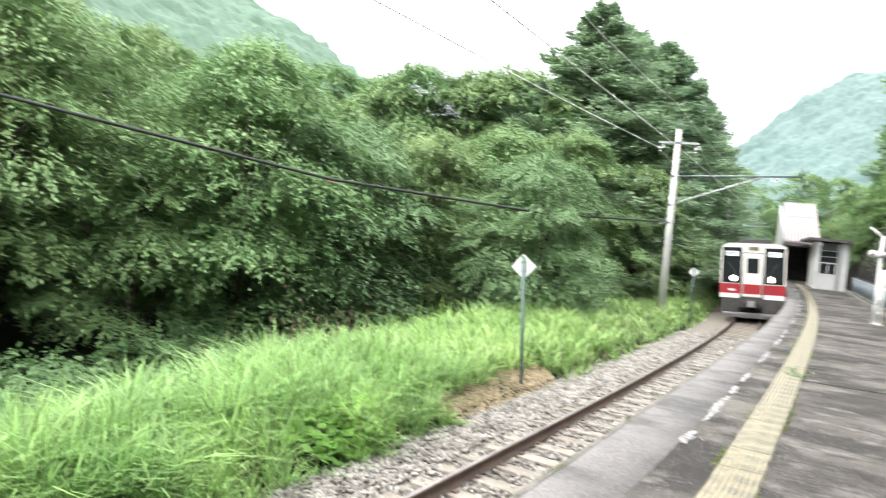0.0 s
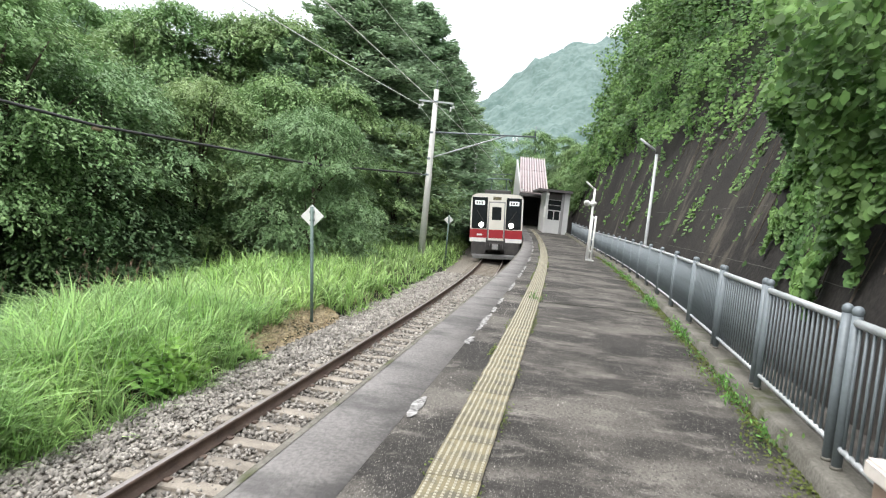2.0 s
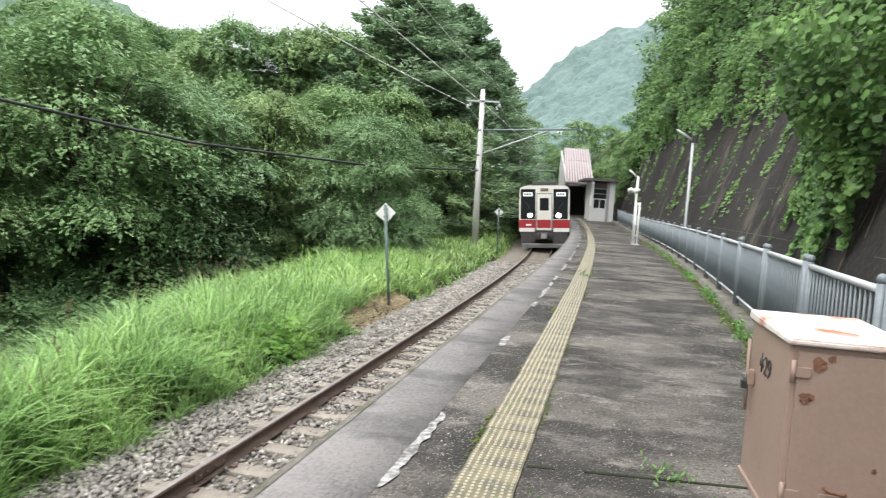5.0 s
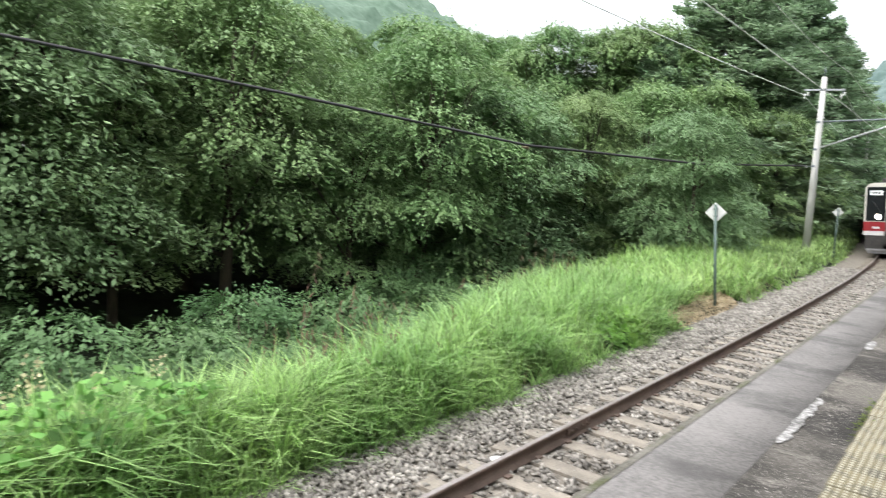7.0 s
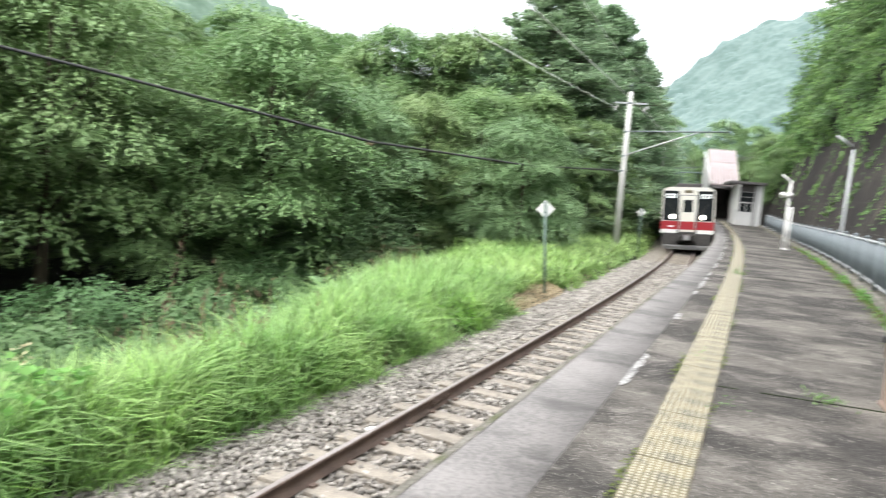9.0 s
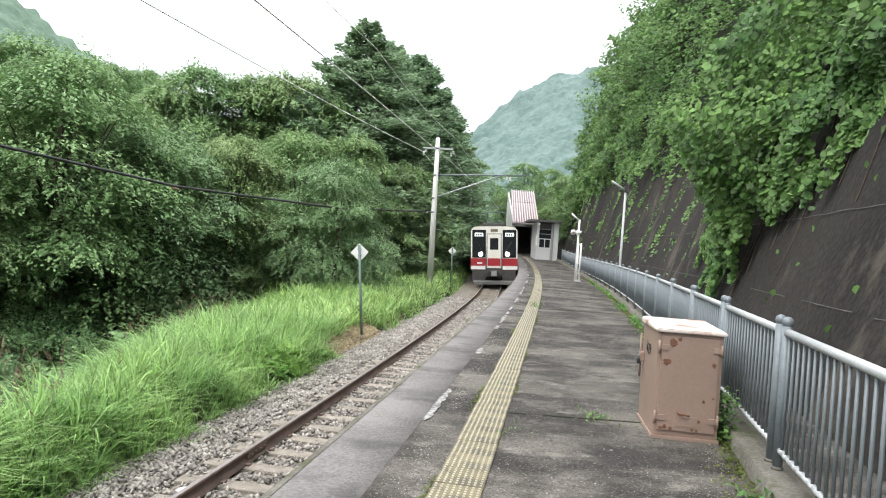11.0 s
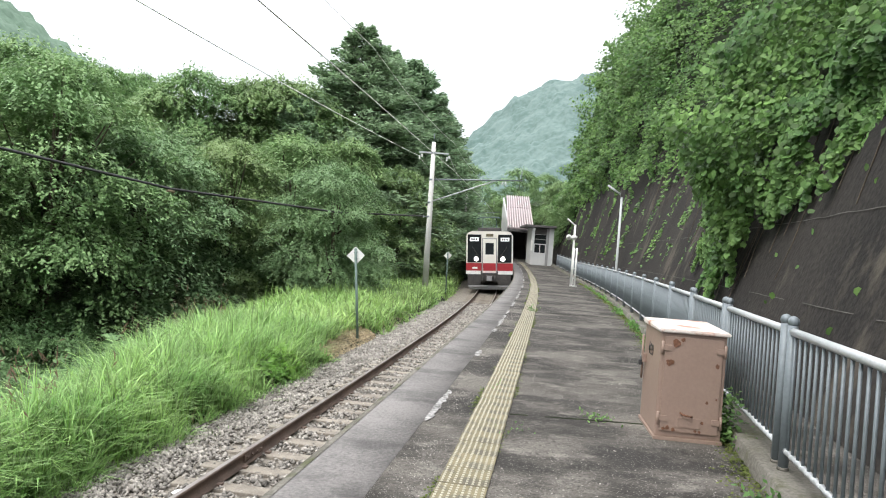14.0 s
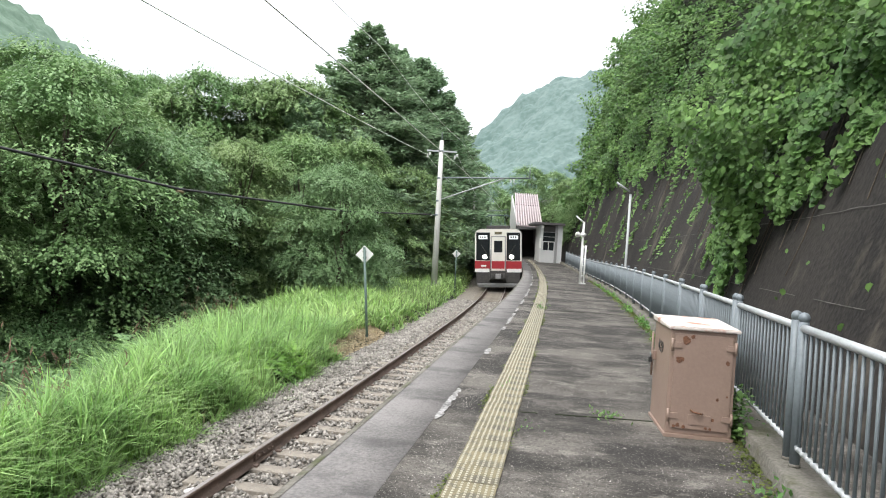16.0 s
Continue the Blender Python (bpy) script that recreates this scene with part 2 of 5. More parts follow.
M_glass = mat("dark_glass", (0.020, 0.024, 0.026), (0.014, 0.016, 0.018), rough=0.06, bump=0)
M_roofsheet = mat("corrugated_sheet", (0.26, 0.215, 0.215), (0.18, 0.145, 0.145), rough=0.6, scale=1.5, fine=20, bump=0.08, stretch=(1, 1, 0.3))
M_roofdark = mat("roof_fascia", (0.10, 0.095, 0.095), (0.07, 0.065, 0.065), rough=0.7, bump=0.08)
M_rib = mat("roof_rib_sheet", (0.46, 0.40, 0.40), (0.34, 0.28, 0.28), rough=0.6, scale=1.5, fine=20, bump=0.05)
M_booth = mat("booth_wall", (0.62, 0.63, 0.62), (0.52, 0.53, 0.53), rough=0.7, scale=1.5, bump=0.06)
# Dark tone holding the shade inside the stair; also on the booth header.
M_inside = mat("stair_interior", (0.075, 0.068, 0.064), (0.045, 0.041, 0.040), rough=0.9, scale=1.5, bump=0.1)
M_moss = foliage("moss", (0.150, 0.180, 0.045), (0.100, 0.125, 0.035), 0.35, 0.9)
# Distance haze is mixed into both forest colours.
M_hill = mat("far_forest_haze", (0.130, 0.185, 0.172), (0.074, 0.122, 0.110), rough=1, scale=0.06, fine=0.42, bump=1.0, grain=2.6)
M_hill2 = mat("near_forest_haze", (0.118, 0.182, 0.130), (0.068, 0.120, 0.080), rough=1, scale=0.10, fine=0.6, bump=0.8, grain=2.0)


for m_ in (M_conc, M_asphalt, M_soil, M_kerb, M_band):
    m_.node_tree.nodes["Principled BSDF"].inputs["Specular IOR Level"].default_value = 0.2


def lamp_mat(name, c, strength):
    m = bpy.data.materials.new(name)
    m.use_nodes = True
    b = m.node_tree.nodes["Principled BSDF"]
    b.inputs["Base Color"].default_value = (*c, 1)
    b.inputs["Emission Color"].default_value, b.inputs["Emission Strength"].default_value = (*c, 1), strength
    return m


M_head = lamp_mat("headlamp_lit", (1.0, 0.86, 0.70), 9.0)
M_blind = lamp_mat("blind_lit", (0.80, 0.84, 0.84), 0.35)

# ---------------------------------------------------------------- building blocks


def fast_mesh(name, v, f, material, smooth=False):
    v, f = np.asarray(v, np.float32), np.asarray(f, np.int32)
    me = bpy.data.meshes.new(name)
    me.vertices.add(len(v)), me.loops.add(f.size), me.polygons.add(len(f))
    me.vertices.foreach_set("co", v.ravel())
    me.loops.foreach_set("vertex_index", f.ravel())
    me.polygons.foreach_set("loop_start", np.arange(0, f.size, f.shape[1], dtype=np.int32))
    me.update(calc_edges=True)
    me.materials.append(material)
    if smooth:
        me.polygons.foreach_set("use_smooth", np.ones(len(f), bool))
    return me


def part(name, bm, material, parent=None, label=""):
    """Links a bmesh, or a ready mesh, as one mesh object under a thing or a part."""
    if isinstance(bm, bmesh.types.BMesh):
        me = bpy.data.meshes.new(name)
        bmesh.ops.recalc_face_normals(bm, faces=bm.faces[:])
        bm.to_mesh(me)
        bm.free()
        me.materials.append(material)
    else:
        me = bm
    ob = new(name, me)
    if parent:
        ob.parent = parent
    return tagged(ob, label) if label else ob


def thing(name, label, category, m=None, group="", kind=""):
    ob = tagged(new(name), label, category, group, kind)
    if m is not None:
        ob.matrix_world = m
    return ob


def box(bm, x0, x1, y0, y1, z0, z1, bevel=0.0):
    r = bmesh.ops.create_cube(bm, size=1, matrix=Matrix.LocRotScale(((x0 + x1) / 2, (y0 + y1) / 2, (z0 + z1) / 2), None, (x1 - x0, y1 - y0, z1 - z0)))
    if bevel:
        es = list({e for v in r["verts"] for e in v.link_edges})
        bmesh.ops.bevel(bm, geom=es, offset=bevel, segments=2, affect="EDGES", profile=0.7)
    return bm


def bx(*a, bevel=0.0):
    return box(bmesh.new(), *a, bevel=bevel)


def tube(bm, pts, r, sides=8, caps=True):
    """A round bar along points; r is one radius or one for each point."""
    pts = [Vector(p) for p in pts]
    rs = r if isinstance(r, (list, tuple)) else [r] * len(pts)
    rings = []
    for i, p in enumerate(pts):
        d = (pts[min(i + 1, len(pts) - 1)] - pts[max(i - 1, 0)]).normalized()
        s = d.orthogonal().normalized() if abs(d.z) > 0.9 else d.cross(Vector((0, 0, 1))).normalized()
        u = s.cross(d)
        rings.append([bm.verts.new(p + (s * math.cos(a) + u * math.sin(a)) * rs[i]) for a in (2 * math.pi * k / sides for k in range(sides))])
    for a, b in zip(rings, rings[1:]):
        for k in range(sides):
            bm.faces.new((a[k], a[(k + 1) % sides], b[(k + 1) % sides], b[k])).smooth = True
    if caps:
        bm.faces.new(rings[0][::-1]), bm.faces.new(rings[-1])
    return bm


def tb(pts, r, sides=8):
    return tube(bmesh.new(), pts, r, sides)


def ball(bm, c, r, n=8, squash=1.0):
    bmesh.ops.create_uvsphere(bm, u_segments=n, v_segments=max(4, n // 2 + 1), radius=r, matrix=Matrix.Translation(c) @ Matrix.Diagonal((1, 1, squash, 1)))
    for f in bm.faces:
        f.smooth = True
    return bm


# the plan: platform edge, kerb and height along y
def _line(c, y, lo, hi):
    yc = np.clip(y, lo, hi)
    p, d = np.polyval(c, yc), np.polyval(np.polyder(c), yc)
    return p + d * (np.asarray(y) - yc)


EDGE = np.array([-1.344e-05, 0.0, 0.14848, -1.2297])
KERB = np.array([1.575e-06, -1.933e-03, 0.22123, 1.3196])
RAIL_Z, TRACK, GAUGE = -1.25, -1.60, 1.13


def edge(y):
    return _line(EDGE, y, -6, 95)


def kerb(y):
    return _line(KERB, y, 0, 62)


def rise(y):
    return 0.09 * np.log1p(np.exp((np.minimum(y, 110) - 37.5) / 3))


def strip(name, ys, offs, material, base=edge, dz=0.0):
    """A sheet swept along the line; offs are rows of (offset, height)."""
    v = [(float(base(y)) + o, y, float(rise(y)) + z + dz) for y in ys for o, z in offs]
    k = len(offs)
    f = [(i * k + j, i * k + j + 1, (i + 1) * k + j + 1, (i + 1) * k + j) for i in range(len(ys) - 1) for j in range(k - 1)]
    return fast_mesh(name, v, f, material)


YS = list(np.arange(-14, 74, 1.0))

# ---------------------------------------------------------------- ground


def ground_z(o, y):
    """Height of the ground at offset o from the platform edge."""
    w = np.interp(y, [-10, 0, 8, 14, 27, 40, 60], [-4.5, -4.5, -4.9, -6.9, -9.2, -9.5, -9.5])
    outer = np.interp(o - w, [-400, -120, -45, -22, -9, -3.5, -1.2, 0.6], [60, 22, 0.5, -4.5, -5.2, -4.0, -2.2, -1.22])
    left = np.minimum(outer, np.interp(o, [-4.6, -3.7, -3.3], [-1.22, -1.46, -1.75]))
    right = np.interp(o, [5.8, 8.0, 13, 22, 40, 400], [-1.5, 5.0, 11, 16, 26, 150])
    return np.where(o < 2, left, np.where(o > 5.8, right, -1.5)) + rise(y) * np.clip(1 - abs(o) / 200, 0, 1)


offs = np.array([-420, -250, -150, -100, -70, -50, -38, -30, -24, -19, -15, -12.5, -11, -10, -9, -8, -7.2, -6.5, -6, -5.5, -5, -4.5, -4, -3.7, -3.3, -2, 0.3, 4.4, 5.9, 7, 8.2, 10, 13, 17, 22, 30, 45, 80, 160, 400])
gy = np.array([-400, -200, -100, -60, -40, -30, *range(-24, 80, 2), 85, 92, 100, 115, 140, 180, 250, 400, 700])
gv, no = [], len(offs)
for y in gy:
    for o in offs:
        jitter = 0.12 * noise.noise((o * 0.7, y * 0.7, 0)) if o < -3.5 else 0
        x = float(edge(y)) + o if o < 4 else float(kerb(y)) + o - 3.0
        gv.append((x, y, float(ground_z(o, y)) + jitter))
gf = [(i * no + j, i * no + j + 1, (i + 1) * no + j + 1, (i + 1) * no + j) for i in range(len(gy) - 1) for j in range(no - 1)]
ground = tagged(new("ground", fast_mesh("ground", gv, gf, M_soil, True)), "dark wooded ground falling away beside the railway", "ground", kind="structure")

bed = tagged(new("ballast_bed", strip("ballast_bed", YS + [76, 80, 86, 92], [(-3.75, -1.53), (-3.2, -1.47), (-2.75, -1.445), (-0.05, -1.445), (-0.05, -1.6)], M_bed)), "grey-brown crushed stone track bed beside the platform", "track bed", kind="structure")

# ---------------------------------------------------------------- platform
platform = thing("platform", "curved asphalt station platform with a concrete edge band", "platform", kind="structure")
part("surface", strip("surface", YS, [(0.44, 0), (1.2, 0), (2.0, 0.0), (2.7, 0), (3.9, 0)], M_asphalt), None, platform, "worn dark asphalt with pale patches")
part("edge_band", strip("edge_band", YS, [(-0.06, -0.12), (-0.06, 0.004), (0.0, 0.010), (0.44, 0.006), (0.445, -0.02)], M_band), None, platform, "smooth grey concrete edge band")
part("nosing", strip("nosing", YS, [(-0.066, -0.03), (-0.066, 0.008), (-0.035, 0.0125), (-0.02, 0.0118)], M_kerb), None, platform, "pale worn nosing")
part("face", strip("face", YS, [(-0.02, -1.6), (0.0, -0.12), (-0.05, -0.12)], M_wallface), None, platform)
kb = thing("kerb", "low mossy concrete kerb under the fence", "kerb", kind="structure")
part("kerb_body", strip("kerb_body", YS[::1], [(-0.02, -0.05), (0.0, 0.115), (0.015, 0.125), (0.24, 0.125), (0.26, 0.1), (0.26, -1.6)], M_kerb, kerb), None, kb)
line_mark = tagged(new("worn_line", bpy.data.meshes.new("worn_line")), "flaking white painted safety line on the platform", "line marking", kind="structure")
v, f = [], []
rl = random.Random(4)
y = -3.0
while y < 50:
    ln = rl.uniform(0.4, 1.8)
    n0 = len(v)
    k = max(2, int(ln / 0.08))
    for i in range(k + 1):
        yy = y + ln * i / k
        wd = 0.038 * math.sin(math.pi * (i + 0.4) / (k + 0.8)) ** 0.5 * rl.uniform(0.5, 1.3)
        c = float(edge(yy)) + 0.47 + rl.uniform(-0.012, 0.012)
        v += [(c - wd, yy, float(rise(yy)) + 0.009), (c + wd, yy, float(rise(yy)) + 0.009)]
    f += [(n0 + 2 * i, n0 + 2 * i + 1, n0 + 2 * i + 3, n0 + 2 * i + 2) for i in range(k)]
    y += ln + rl.choice((0.15, 0.4, 1.2, 2.2))
line_mark.data = fast_mesh("worn_line", v, f, M_wornwhite)

# moss and debris along the kerb foot
rm = np.random.RandomState(8)


def leaf_mesh(name, c, d, nrm, ln, wd, material, fold=0.15, shape=4):
    """Many folded leaves: centres, pointing directions, normals, lengths and widths."""
    c, d, nrm = np.asarray(c, float), np.asarray(d, float), np.asarray(nrm, float)
    d /= np.linalg.norm(d, axis=1)[:, None] + 1e-9
    s = np.cross(d, nrm)
    s /= np.linalg.norm(s, axis=1)[:, None] + 1e-9
    u = np.cross(s, d)
    ln, wd = np.broadcast_to(ln, len(c))[:, None], np.broadcast_to(wd, len(c))[:, None]
    a = c - d * ln * 0.5
    tip = c + d * ln * 0.5 - u * ln * 0.10
    l_, r_ = c + s * wd * 0.5 - u * fold * wd, c - s * wd * 0.5 - u * fold * wd
    if shape == 3:
        v = np.stack([a + s * wd * 0.5, tip, a - s * wd * 0.5], 1).reshape(-1, 3)
    elif shape == 6:
        b = c - d * ln * 0.28
        v = np.stack([a, b - s * wd * 0.42 - u * fold * wd, c + d * ln * 0.1 - s * wd * 0.5 - u * fold * wd, tip, c + d * ln * 0.1 + s * wd * 0.5 - u * fold * wd, b + s * wd * 0.42 - u * fold * wd], 1).reshape(-1, 3)
    else:
        v = np.stack([a, r_, tip, l_], 1).reshape(-1, 3)
    return fast_mesh(name, v, np.arange(len(v)).reshape(-1, shape), material)


def rand_dirs(r, n):
    a = r.normal(size=(n, 3))
    return a / np.linalg.norm(a, axis=1)[:, None]


n = 11000
yy = rm.uniform(-4, 34, n)
off = -np.abs(rm.normal(0, 0.085, n)) * (0.7 + 0.8 * np.sin(yy * 1.3) ** 2)
c = np.stack([kerb(yy) + off, yy, rise(yy) + 0.012 + rm.uniform(0, 0.012, n)], 1)
tagged(new("moss", leaf_mesh("moss", c, rand_dirs(rm, n) * (1, 1, 0.25), np.tile((0, 0, 1.0), (n, 1)) + rm.normal(0, .3, (n, 3)), 0.028, 0.024, M_moss)), "yellow-green moss and litter along the kerb", "moss", kind="stuff")

n = 9000
yy = rm.uniform(0, 40, n)
side_ = np.where(rm.uniform(size=n) < 0.6, 0.775, 1.105)
patch = np.array([noise.noise((a * 0.9, b * 3, 12)) for a, b in zip(yy, side_)])
ok = patch > rm.uniform(-0.05, 0.35, n)
yy, side_ = yy[ok], side_[ok]
n = len(yy)
c = np.stack([edge(yy) + side_ + rm.normal(0, 0.018, n), yy, rise(yy) + 0.006 + rm.uniform(0, 0.008, n)], 1)
tagged(new("moss", leaf_mesh("moss", c, rand_dirs(rm, n) * (1, 1, 0.25), np.tile((0, 0, 1.0), (n, 1)) + rm.normal(0, .3, (n, 3)), 0.024, 0.018, M_moss)), "olive moss in the joints beside the tactile strip", "moss", kind="stuff")

# ---------------------------------------------------------------- trees


def crown_leaves(seed, rad, height, clumps, per, size, bottom=0.15, flat=0.66):
    """Leaves in tiers of drooping fan-shaped sprays round the crown, open between the tiers."""
    r = np.random.RandomState(seed)
    cs, ds, ns = [], [], []
    tips = []
    for i in range(clumps):
        z = r.uniform(bottom, 1.0) ** 0.9
        prof = math.sqrt(max(0.06, 1 - ((z - 0.42) / 0.60) ** 2))
        a, q = r.uniform(0, 2 * math.pi), (0.66 + 0.34 * r.uniform() if i % 6 else 0.35) * prof * rad * r.uniform(0.8, 1.15)
        cen = np.array([q * math.cos(a), q * math.sin(a), z * height])
        cr = rad * r.uniform(0.19, 0.36)
        tips.append((cen, cr))
        a += r.normal(0, 0.35)
        out, side = np.array([math.cos(a), math.sin(a), 0]), np.array([-math.sin(a), math.cos(a), 0])
        # several twigs fan out in each spray, each with leaves along it
        k = 7
        twig = r.randint(0, k, per)
        spread = np.linspace(-0.95, 0.95, k)[twig] + r.normal(0, 0.05, per)
        t = r.uniform(0.12, 1.0, per) ** 0.75
        reach = (1.9 * cr) * (1 - 0.22 * np.abs(spread)) * r.uniform(0.85, 1.1, k)[twig]
        u, w = t * reach * np.cos(spread), t * reach * np.sin(spread)
        lift = r.normal(0, 0.16, k)[twig] * cr
        zz = lift * t + 0.12 * cr - (0.22 + 0.2 * r.uniform()) * cr * t ** 2 * 1.6 + r.normal(0, 0.08, per) * cr
        dome = r.uniform(size=per) < 0.45
        zz = np.where(dome, zz + 0.75 * cr * (1 - t) * r.uniform(0, 1, per), zz)
        cs.append(cen - out * cr * 0.9 + np.outer(u, out) + np.outer(w, side) + np.outer(zz, (0, 0, 1)))
        fan = np.outer(np.cos(spread), out) + np.outer(np.sin(spread), side)
        ds.append(fan + (0, 0, -0.22) + r.normal(0, 0.42, (per, 3)))
        ns.append(np.array([0, 0, 1.0]) + fan * 0.35 + r.normal(0, 0.20, (per, 3)))
    c, d, nn = np.concatenate(cs), np.concatenate(ds), np.concatenate(ns)
    sz = size * r.uniform(0.65, 1.3, len(c))
    return c, d, nn, sz, tips


def broad_tree(label, seed, rad, height, clumps, per, size, material, trunk=0.14, bottom=0.15, shape=4):
    c, d, nn, sz, tips = crown_leaves(seed, rad, height, clumps, per, size, bottom)
    t = thing("broadleaf_tree", label, "tree", group="trees beside the railway")
    bm = bmesh.new()
    tube(bm, [(0, 0, -1.5), (0.08, 0, height * 0.2), (0.0, 0.12, height * 0.45), (0.1, 0, height * 0.85)], [trunk * 1.3, trunk, trunk * 0.75, trunk * 0.2], 7)
    for cen, cr in tips[:: max(1, len(tips) // 14)]:
        b = Vector((0, 0.05, cen[2] * 0.62))
        e = Vector(cen)
        tube(bm, [b, b.lerp(e, 0.5) + Vector((0, 0, -0.15)), e], [trunk * 0.42, trunk * 0.26, trunk * 0.08], 5)
    part("trunk", bm, M_bark, t)
    part("crown", leaf_mesh("crown", c, d, nn, sz * 1.1, sz * 0.55, material, shape=shape), None, t)
    return t


def pine(label, seed, height, rad):
    r = np.random.RandomState(seed)
    t = thing("pine_tree", label, "tree", group="pines beside the railway")
    bm = bmesh.new()
    tube(bm, [(0, 0, -1), (0, 0, height * 0.5), (0, 0, height)], [0.3, 0.2, 0.03], 7)
    cs, ds, ns, sz = [], [], [], []
    z = height * 0.06
    while z < height * 0.985:
        k = 1 - z / height
        for j in range(8):
            a = r.uniform(0, 2 * math.pi)
            ln = rad * (k ** 0.74 * 1.05 + 0.03) * r.uniform(0.6, 1.12)
            up = 0.30 - 0.35 * k + r.uniform(-.08, .08)
            tip = Vector((math.cos(a) * ln, math.sin(a) * ln, z + up * ln))
            if ln > 0.8 and j < 4:
                tube(bm, [(0, 0, z), tip * 0.95 + Vector((0, 0, 0.05 * z * 0))], [0.045, 0.012], 4, False)
            m = int(90 + 210 * ln / rad)
            s = r.uniform(0.22, 1.02, m) ** 0.8
            side = np.array([-math.sin(a), math.cos(a), 0])
            spread = (0.10 + 0.30 * (1 - np.abs(s - 0.6))) * ln * 0.75
            p = np.outer(s, (tip.x, tip.y, tip.z - z)) + (0, 0, z) + np.outer(r.normal(0, 0.5, m) * spread, side)
            p[:, 2] += r.normal(0, 0.15, m) - 0.05 * ln * s ** 2
            cs.append(p)
            ds.append(np.array([math.cos(a), math.sin(a), 0.15]) + np.outer(r.normal(0, 0.7, m), side) + r.normal(0, 0.25, (m, 3)))
            ns.append(np.array([0.45 * math.cos(a), 0.45 * math.sin(a), 0.8]) + r.normal(0, 0.35, (m, 3)))
            sz.append(r.uniform(0.26, 0.50, m))
        z += height * 0.016 + 0.05
    part("trunk", bm, M_bark, t)
    part("crown", leaf_mesh("crown", np.concatenate(cs), np.concatenate(ds), np.concatenate(ns), np.concatenate(sz), np.concatenate(sz) * 0.34, M_needle), None, t)
    return t


LBL = "dense dark-green broadleaf tree leaning over the grassy bank"
protos = [broad_tree(LBL, 11, 3.6, 9.0, 135, 400, 0.125, M_leaf, 0.16, 0.22),
          broad_tree(LBL, 12, 4.0, 11.0, 145, 400, 0.13, M_leaf, 0.2, 0.24),
          broad_tree("grey-green broadleaf tree standing at the bank", 13, 3.4, 8.0, 130, 380, 0.12, M_leaf2, 0.14, 0.2)]
SHRUB = "leafy shrub in the ravine below the bank, green darkened for shade"
FAR = "green broadleaf tree in the woods behind the railway"
protos += [broad_tree(FAR, 14, 3.6, 9.0, 125, 330, 0.175, M_leaf, 0.16, 0.05, 3),
           broad_tree(FAR, 15, 4.2, 11.5, 135, 330, 0.18, M_leaf, 0.2, 0.06, 3)]
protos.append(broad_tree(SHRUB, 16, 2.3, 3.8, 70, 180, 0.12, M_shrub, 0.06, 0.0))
rt = random.Random(21)


def place(k, x, y, z, s, rot=None, tilt=0):
    return copy_thing(protos[k], pose(x, y, z, tilt, 0, rt.uniform(0, 360) if rot is None else rot) @ Matrix.Diagonal((s, s, s, 1)))


def put_first(ob, x, y, z, s, rot):
    ob.matrix_world = pose(x, y, z, 0, 0, rot) @ Matrix.Diagonal((s, s, s, 1))


ROW = Vector((-1.7, 36.4, 0))
ALONG, BACK = Vector((-0.485, -0.875, 0)), Vector((-0.875, 0.485, 0))
HEIGHT = (9.0, 11.0, 8.0, 9.0, 11.5, 3.8)
used = set()


def tree_to(k, x, y, base, top):
    s = (top - base) / HEIGHT[k] / 1.10
    if k not in used:
        used.add(k)
        put_first(protos[k], x, y, base, s, rt.uniform(0, 360))
    else:
        place(k, x, y, base, s)


for row, (back, step, kinds) in enumerate(((7.6, 4.3, (0, 1, 2, 0, 1)), (14.5, 5.0, (4, 3, 4)), (22.0, 6.0, (4, 3)), (32.0, 8.0, (4,)))):
    s_, i = 3.0 + row, 0
    while s_ < 58 + 4 * row:
        p = ROW + ALONG * s_ + BACK * (back + rt.uniform(-1.2, 1.2))
        dist, az = p.length, math.degrees(math.atan2(-p.x, p.y))
        el = float(np.interp(az, [4, 10, 13, 16, 19.4, 22, 24, 26.5, 28.5, 31, 36, 45, 75], [0.15, 0.19, 0.21, 0.21, 0.185, 0.215, 0.225, 0.20, 0.195, 0.185, 0.175, 0.21, 0.27]))
        top = 1.4 + el * dist * rt.uniform(0.90, 1.0) * (0.80, 0.97, 1.02, 1.02)[row]
        tree_to(kinds[i % len(kinds)], p.x, p.y, -5.2 + row * 1.4, top)
        s_, i = s_ + step * rt.uniform(0.85, 1.15), i + 1
for az, el in ((11.5, 0.18), (13.5, 0.20), (15.5, 0.205), (17.8, 0.195), (21.8, 0.205)):
    tree_to(4, -46 * math.sin(math.radians(az)), 46 * math.cos(math.radians(az)), -3.0, 1.4 + 46 * el * rt.uniform(0.94, 1.0))
rg = random.Random(5)
for k in range(26):
    p = ROW + ALONG * rg.uniform(4, 50) + BACK * rg.uniform(-2.0, 6.0)
    tree_to(5, p.x, p.y, -5.3, rg.uniform(-3.0, -1.2) + (0.6 if p.y > 22 else 0))
tree_to(2, -5.6, 31.0, -2.4, 3.4)
for x, y, top in ((-9.2, 6.6, -1.3), (-10.6, 9.2, -1.0), (-8.9, 11.2, -1.5), (-11.6, 7.4, -0.7), (-9.6, 4.2, -1.2), (-12.0, 12.0, -0.8), (-11.0, 14.5, -1.0)):
    tree_to(5, x, y, -5.3, top)
